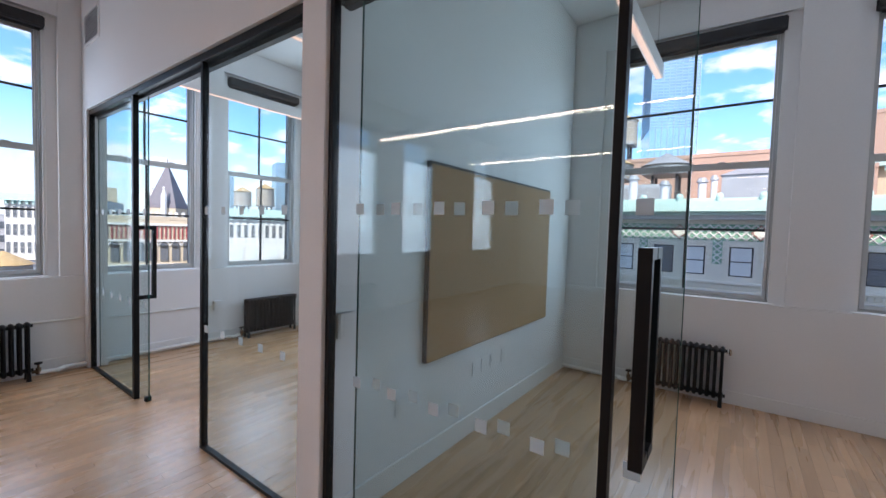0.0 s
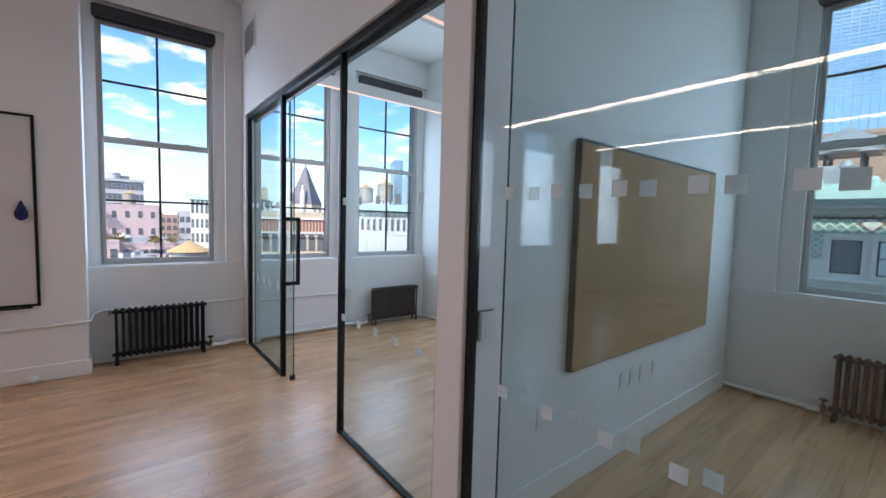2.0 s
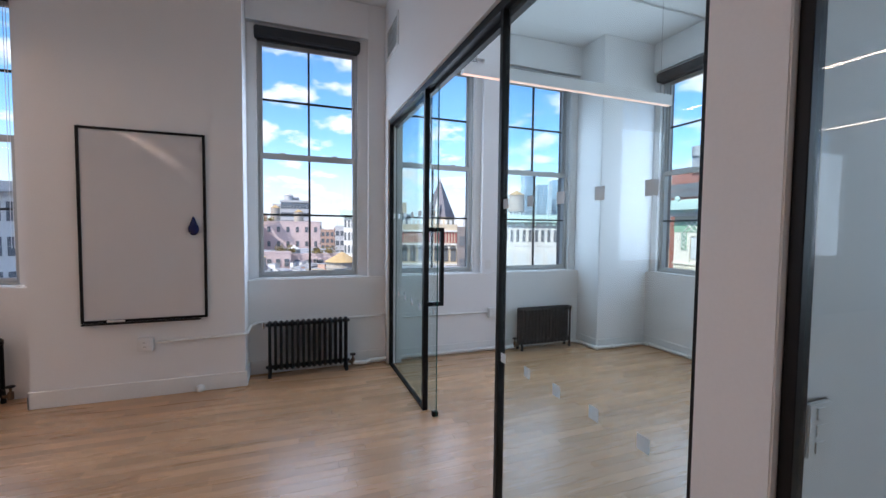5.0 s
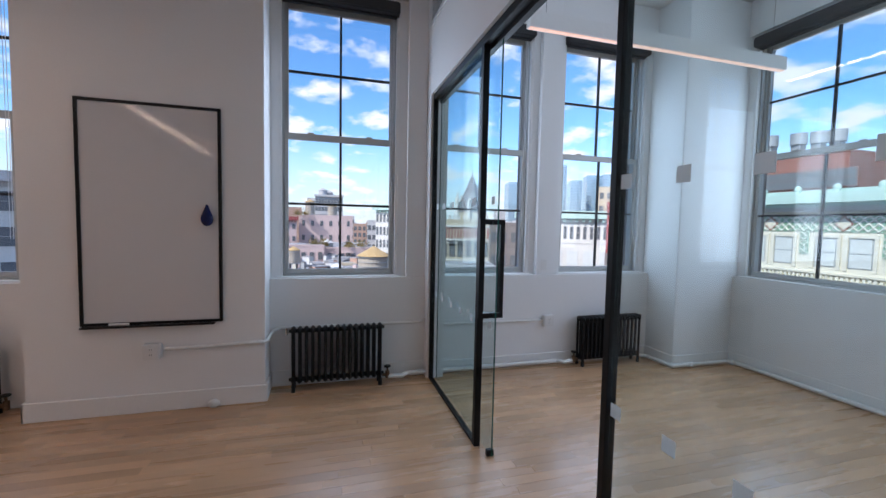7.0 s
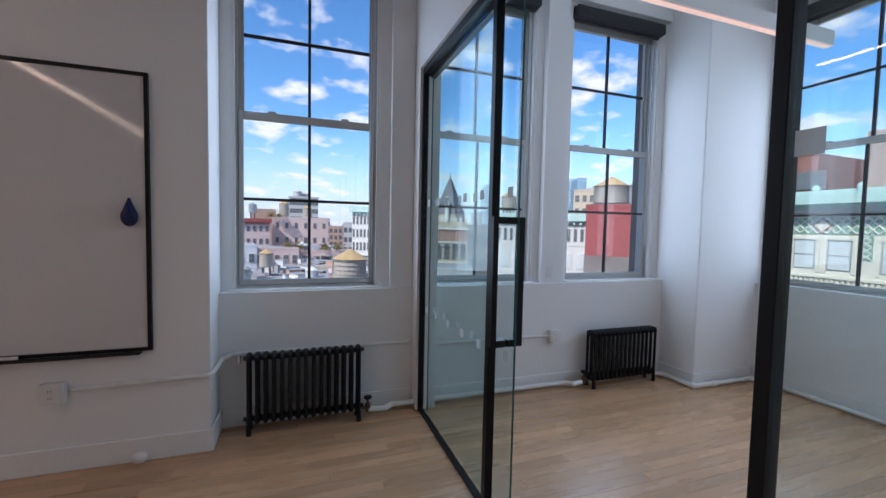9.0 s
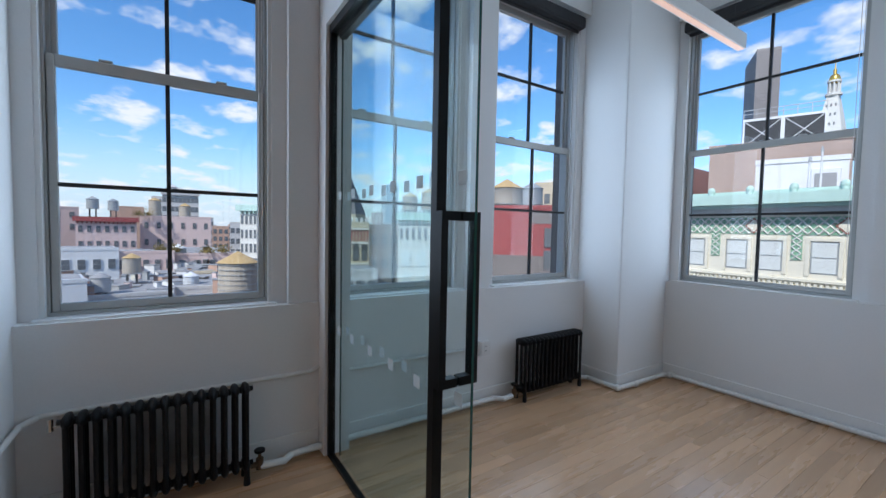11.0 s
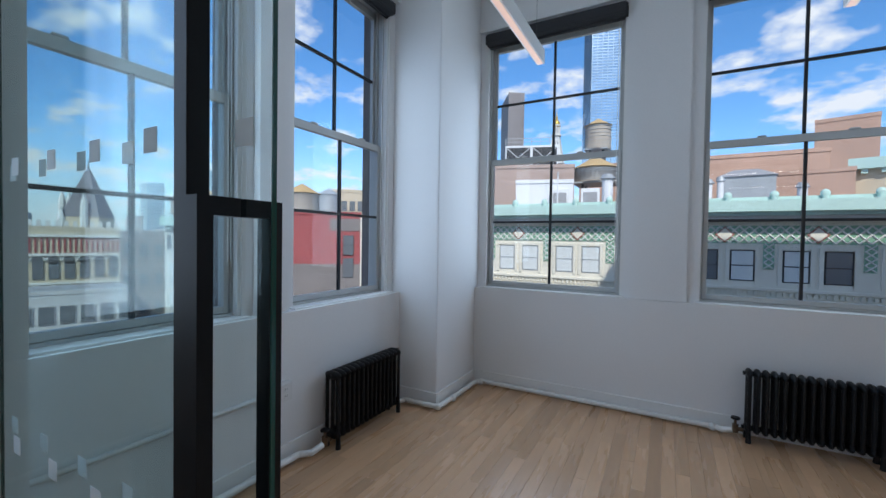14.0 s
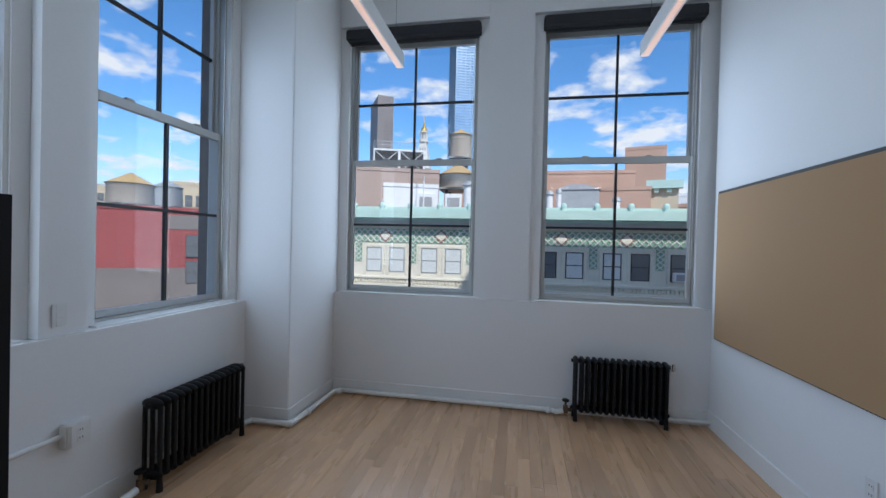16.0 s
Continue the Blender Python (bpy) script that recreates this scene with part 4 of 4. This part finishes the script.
# west: white building with copper cornice
building("white limestone building with green copper cornice", -63.2, -50.5, 1.9, 62, LIMESTONE, 15, 1, 0.55, 1.9, gap=1.9, cornice=COPPER, deep=16)
wl2 = building("white limestone lower storeys with wide windows", -63.1, -50.6, -2.1, 61.6, LIMESTONE, 6, 3, 1.6, 2.3, 3.6, 1.1, deep=0.4, glassy=PALEGLASS)
water_tank(-61.6, 70, 2.6, 5.0, 1.25, 1.2)
water_tank(-58.9, 70, 2.7, 5.6, 1.35, 1.2)
building("plain grey-brown party wall", -67.2, -63.1, 0.2, 64, GREYBRICK, 3, 3, 0.9, 1.6)

# west: round-arched stone building with slate spire
ar = building("buff stone building with arcaded windows", -76.5, -67.2, 0.5, 72, BUFF, deep=14)
tall, wide = high(0.5, 72) - STREET, 2 * 72 * math.tan(radians(4.65))
first = {}
for name, n, w, h, drop_z, mat in (("colonnette", 22, 0.2, 1.9, 3.0, REDWALL), ("arch_window", 8, 1.0, 2.3, 6.3, DARKGLASS), ("arch_window", 8, 0.7, 2.0, 9.6, DARKGLASS)):
    for k in range(n):
        x = -wide / 2 + wide * (k + 0.5) / n
        if k == 0:
            bm = boxes((-w / 2, w / 2, -0.14, -0.01, 0, h))
            if mat is DARKGLASS:
                rod(bm, (0, -0.14, h), (0, -0.01, h), w / 2, 16)
            o = part(name, bm, mat, ar)
            o.location = (x, 0, tall - drop_z)
        else:
            again(o, ar, Matrix.Translation((x, 0, tall - drop_z)))
        if mat is DARKGLASS:
            bm = bmesh.new()
            for j in range(9):
                a, b = math.pi * j / 9, math.pi * (j + 1) / 9
                rod(bm, (w * 0.66 * math.cos(a), -0.12, h + w * 0.66 * math.sin(a)), (w * 0.66 * math.cos(b), -0.12, h + w * 0.66 * math.sin(b)), 0.1, 4)
            q = part("arch_moulding", bm, LIMESTONE, ar)
            q.location = (x, 0, tall - drop_z)
part("string_course", boxes((-wide / 2, wide / 2, -0.3, 0, tall - 3.4, tall - 3.1), (-wide / 2, wide / 2, -0.3, 0, tall - 1.0, tall - 0.7), (-wide / 2, wide / 2, -0.2, 0, tall - 7.0, tall - 6.75)), LIMESTONE, ar)
for k in range(14):
    x = -wide / 2 + wide * (k + 0.5) / 14
    part("merlon", boxes((x - 0.22, x + 0.22, -0.1, 0.3, tall + 0.35, tall + 1.1)), LIMESTONE, ar)
spire = thing("spire_roof", Matrix.Translation(spot(-69.8, 80, high(0.5, 80))), "steep grey slate spire with stone pinnacles", "spire")
part("slate_roof", rod(bmesh.new(), (0, 0, 1.8), (0, 0, 8.8), 3.3, 4, 0.25), SLATE, spire)
part("drum", rod(bmesh.new(), (0, 0, -3), (0, 0, 1.8), 3.3, 4, 3.2), BUFF, spire)
part("finial", rod(bmesh.new(), (0, 0, 8.8), (0, 0, 10.2), 0.14, 8, 0.03), SLATE, spire)
for dx, dy, hgt in ((-2.4, -2.2, 5.6), (2.4, -1.4, 5.0), (-3.6, -1, 5.2), (0.3, -3.2, 3.0)):
    bm = rod(bmesh.new(), (dx, dy, -2), (dx, dy, hgt - 1.5), 0.45, 8)
    rod(bm, (dx, dy, hgt - 1.5), (dx, dy, hgt), 0.5, 8, 0.05)
    ball(bm, (dx, dy, hgt), 0.22)
    part("pinnacle", bm, LIMESTONE, spire)

# west: low rooftops and blocks
building("tall tan brick apartment house", -79.2, -74.6, 3.6, 130, BUFF, 3, 5, 1.3, 1.9, gap=3.0)
building("white office building with deep green cornice", -83.6, -77.5, 2.4, 95, LIMESTONE, 11, 6, 0.6, 1.9, 3.0, 1.8, cornice=COPPER, deep=20, turn=-24)
building("grey stone walk-up building", -84.4, -81.9, 0.3, 190, GREYSTONE, 4, 4, 1.6, 2.2, 4.4, 2.0)
building("red brick walk-up building", -86.3, -84.5, -0.2, 230, BRICK, 3, 3, 1.6, 2.2)
building("grey classical apartment block", -91.3, -87.7, 3.6, 270, GREYSTONE, 9, 5, 1.8, 2.8, 5.0, 2.2, cornice=GREYSTONE, deep=20)
building("grey stone stepped penthouse building", -92.3, -91.2, 3.1, 275, GREYSTONE, 2, 3)
building("large faded pink brick building, paled further for distance haze", -93.4, -86.4, 0.8, 150, PINKBRICK, 6, 2, 1.1, 1.9, 5.0, 1.6, deep=24)
building("pink brick row house with red cornice", -98.8, -93.7, 0.5, 142, PINKBRICK, 7, 3, 1.0, 1.7, 4.0, 2.0, cornice=REDWALL, deep=18)
building("pink brick rooftop bulkheads far off", -103, -98.5, 1.5, 170, PINKBRICK, 4, 2)
building("plain brick block far off", -96, -93, 1.8, 220, BRICK)
building("white painted low building", -101.5, -95.3, -2.9, 82, WHITEPAINT, 5, 2, 1.0, 1.6, 3.2, 1.4, deep=12)
building("low pink brick building", -95.6, -90.2, -3.3, 90, PINKBRICK, 5, 2, 1.0, 1.7, 3.4, 1.2, deep=10)
building("low pink brick rooftop building", -90.2, -84.0, -3.6, 96, PINKBRICK, 4, 1, deep=30, gap=1.0)
building("low white painted parapet roof", -105, -98, -6.2, 55, WHITEPAINT, deep=8)
building("low grey felt rooftop building", -99, -90.5, -8.0, 60, GREYSTONE, deep=18)
building("low grey felt rooftop building", -91, -84, -7.6, 62, GREYSTONE, deep=18)
building("low tan brick rooftop building", -90, -86, -5.8, 78, BUFF, 3, 1, gap=0.8, deep=10)
building("low red brick rooftop", -86.5, -79, -6.6, 80, BRICK, 5, 1, gap=0.8, deep=12)
building("grey brick blocks of lower streets", -80, -66, -6.0, 56, GREYSTONE, 9, 2, gap=1.2, deep=8)
building("grey apartment house beyond the avenue", -112, -102, 6.5, 140, GREYSTONE, 8, 6, 1.3, 2.0, 4.0, 2.0, deep=20)
building("white arched loft building", -125, -110, 4.0, 70, LIMESTONE, 10, 4, 1.5, 2.4, 4.2, 2.0, cornice=GREYSTONE)
water_tank(-83.6, 42, -8.6, -3.25, 1.62, 0.5, staves=CEDAR, label="large wooden water tank with tan conical roof")
water_tank(-94.2, 70, -5.5, -3.3, 1.05, 4.0)
water_tank(-97.4, 160, 1.5, 2.8, 1.45, 3.5, staves=GALV, roof=GALV)
water_tank(-95.7, 160, 1.4, 2.65, 1.3, 3.2, staves=GALV, roof=GALV)
water_tank(-89.8, 100, -4.2, -2.3, 1.4, 1.0, roof=WHITEPAINT, staves=GALV)
water_tank(-88.6, 66, -7.5, -5.6, 0.95, 0.8, roof=WHITEPAINT, staves=WHITEPAINT)
water_tank(-96.9, 62, -7.3, -5.3, 0.95, 2.2, staves=GREYSTONE, roof=TAR)
water_tank(-92.0, 165, 1.0, 3.0, 1.7, 2.0)
water_tank(-89.1, 165, 0.8, 2.5, 1.7, 2.0)
water_tank(-90.3, 280, 3.4, 4.6, 2.8, 3.0, staves=GREYSTONE, roof=GREYSTONE)
water_tank(-89.5, 285, 3.4, 4.3, 2.6, 3.0, staves=GREYSTONE, roof=GREYSTONE)
rng = random.Random(11)
for k in range(34):
    az, far = rng.uniform(-104, -40), rng.uniform(240, 420)
    building("hazy brick and stone block in the distance", az, az + rng.uniform(1.0, 2.2), rng.uniform(-0.4, 0.9), far, rng.choice([PINKBRICK, GREYSTONE, LIMESTONE, BUFF, BRICK]), 5, 3, 1.6, 2.4, 5.0, 2.0)
rng = random.Random(7)
for k in range(150):
    az, far = rng.uniform(-102, -79), rng.uniform(58, 112)
    el = -8.2 + (far - 58) * 0.09
    u = thing("roof_unit", Matrix.Translation(spot(az, far, high(el, far))) @ pose(0, 0, 0, 0, 0, rng.uniform(0, 90)), "small rooftop bulkhead among the low roofs", "roof bulkhead", "rooftop bulkheads")
    w, h = rng.uniform(0.25, 1.5), rng.uniform(0.4, 1.7)
    mat = rng.choice([WHITEPAINT, WHITEPAINT, GALV, TAR, BRICK, PINKBRICK, CREAM, STEEL])
    part("casing", boxes((-w, w, -w * 0.7, w * 0.7, -6.0, h)), mat, u)
    part("cap", boxes((-w - 0.08, w + 0.08, -w * 0.7 - 0.08, w * 0.7 + 0.08, h, h + 0.1)), TAR if mat is not TAR else GALV, u)
for az, far, el in ((-93.5, 148, 0.9), (-92.6, 148, 0.95), (-86.9, 97, -3.4), (-91.5, 97, -3.2), (-90.2, 97, -3.2), (-85.2, 97, -3.3)):
    bm = bmesh.new()
    for j in range(220):
        d = Vector((rng.gauss(0, 1.2), rng.gauss(0, 0.6), abs(rng.gauss(0, 0.7))))
        q = Matrix.Translation(d) @ Euler((rng.uniform(0, 3), rng.uniform(0, 3), 0)).to_matrix().to_4x4()
        vs = [bm.verts.new(q @ Vector(v)) for v in ((-0.2, 0, 0), (0.2, 0, 0), (0, 0.3, 0.1))]
        bm.faces.new(vs)
    o = tagged(part("terrace_shrubs", bm, GREENERY), "autumn shrubs on a rooftop terrace", "shrub", kind="stuff")
    o.location = spot(az, far, high(el, far))


# ---- oak floor ----
floor_ob = structure("floor", boxes((-5.3, EAST, SOUTH, NORTH_LOW, -0.3, -0.006)), GAP, "pale oak strip floor with soft sheen")
rng = random.Random(3)
PW = 0.083
shared = {}
rest_v, rest_f = [], []
count = 0
x = -5.26
while x < EAST:
    y = SOUTH + rng.uniform(-0.9, 0)
    while y < NORTH_LOW:
        n = rng.choice((0.45, 0.6, 0.75, 0.9, 1.1, 1.3, 1.5))
        a, b = max(y, SOUTH), min(y + n, NORTH_LOW)
        y += n
        if b - a < 0.03:
            continue
        near = -4.75 < x < -2.3 and 0.6 < a and b < 5.2 and count < 300
        if near:
            key = round(b - a, 2)
            if key not in shared:
                bm = boxes((0, PW - 0.0009, 0, key - 0.0009, -0.006, 0.0))
                first = part("plank", bm, OAK, floor_ob)
                first.location = (x, a, 0)
                shared[key] = first
            else:
                again(shared[key], floor_ob, Matrix.Translation((x, a, 0)))
            count += 1
        else:
            i = len(rest_v)
            x1 = min(x + PW - 0.0009, EAST)
            rest_v += [(px, py, pz) for pz in (-0.006, 0.0) for px, py in ((x, a), (x1, a), (x1, b - 0.0009), (x, b - 0.0009))]
            rest_f += [tuple(i + j for j in f) for f in ((4, 5, 6, 7), (0, 1, 5, 4), (1, 2, 6, 5), (2, 3, 7, 6), (3, 0, 4, 7))]
    x += PW
me = bpy.data.meshes.new("planks")
me.from_pydata(rest_v, [], rest_f)
me.materials.append(OAK)
o = new("planks", me)
o.parent = floor_ob
tagged(o, kind="stuff")
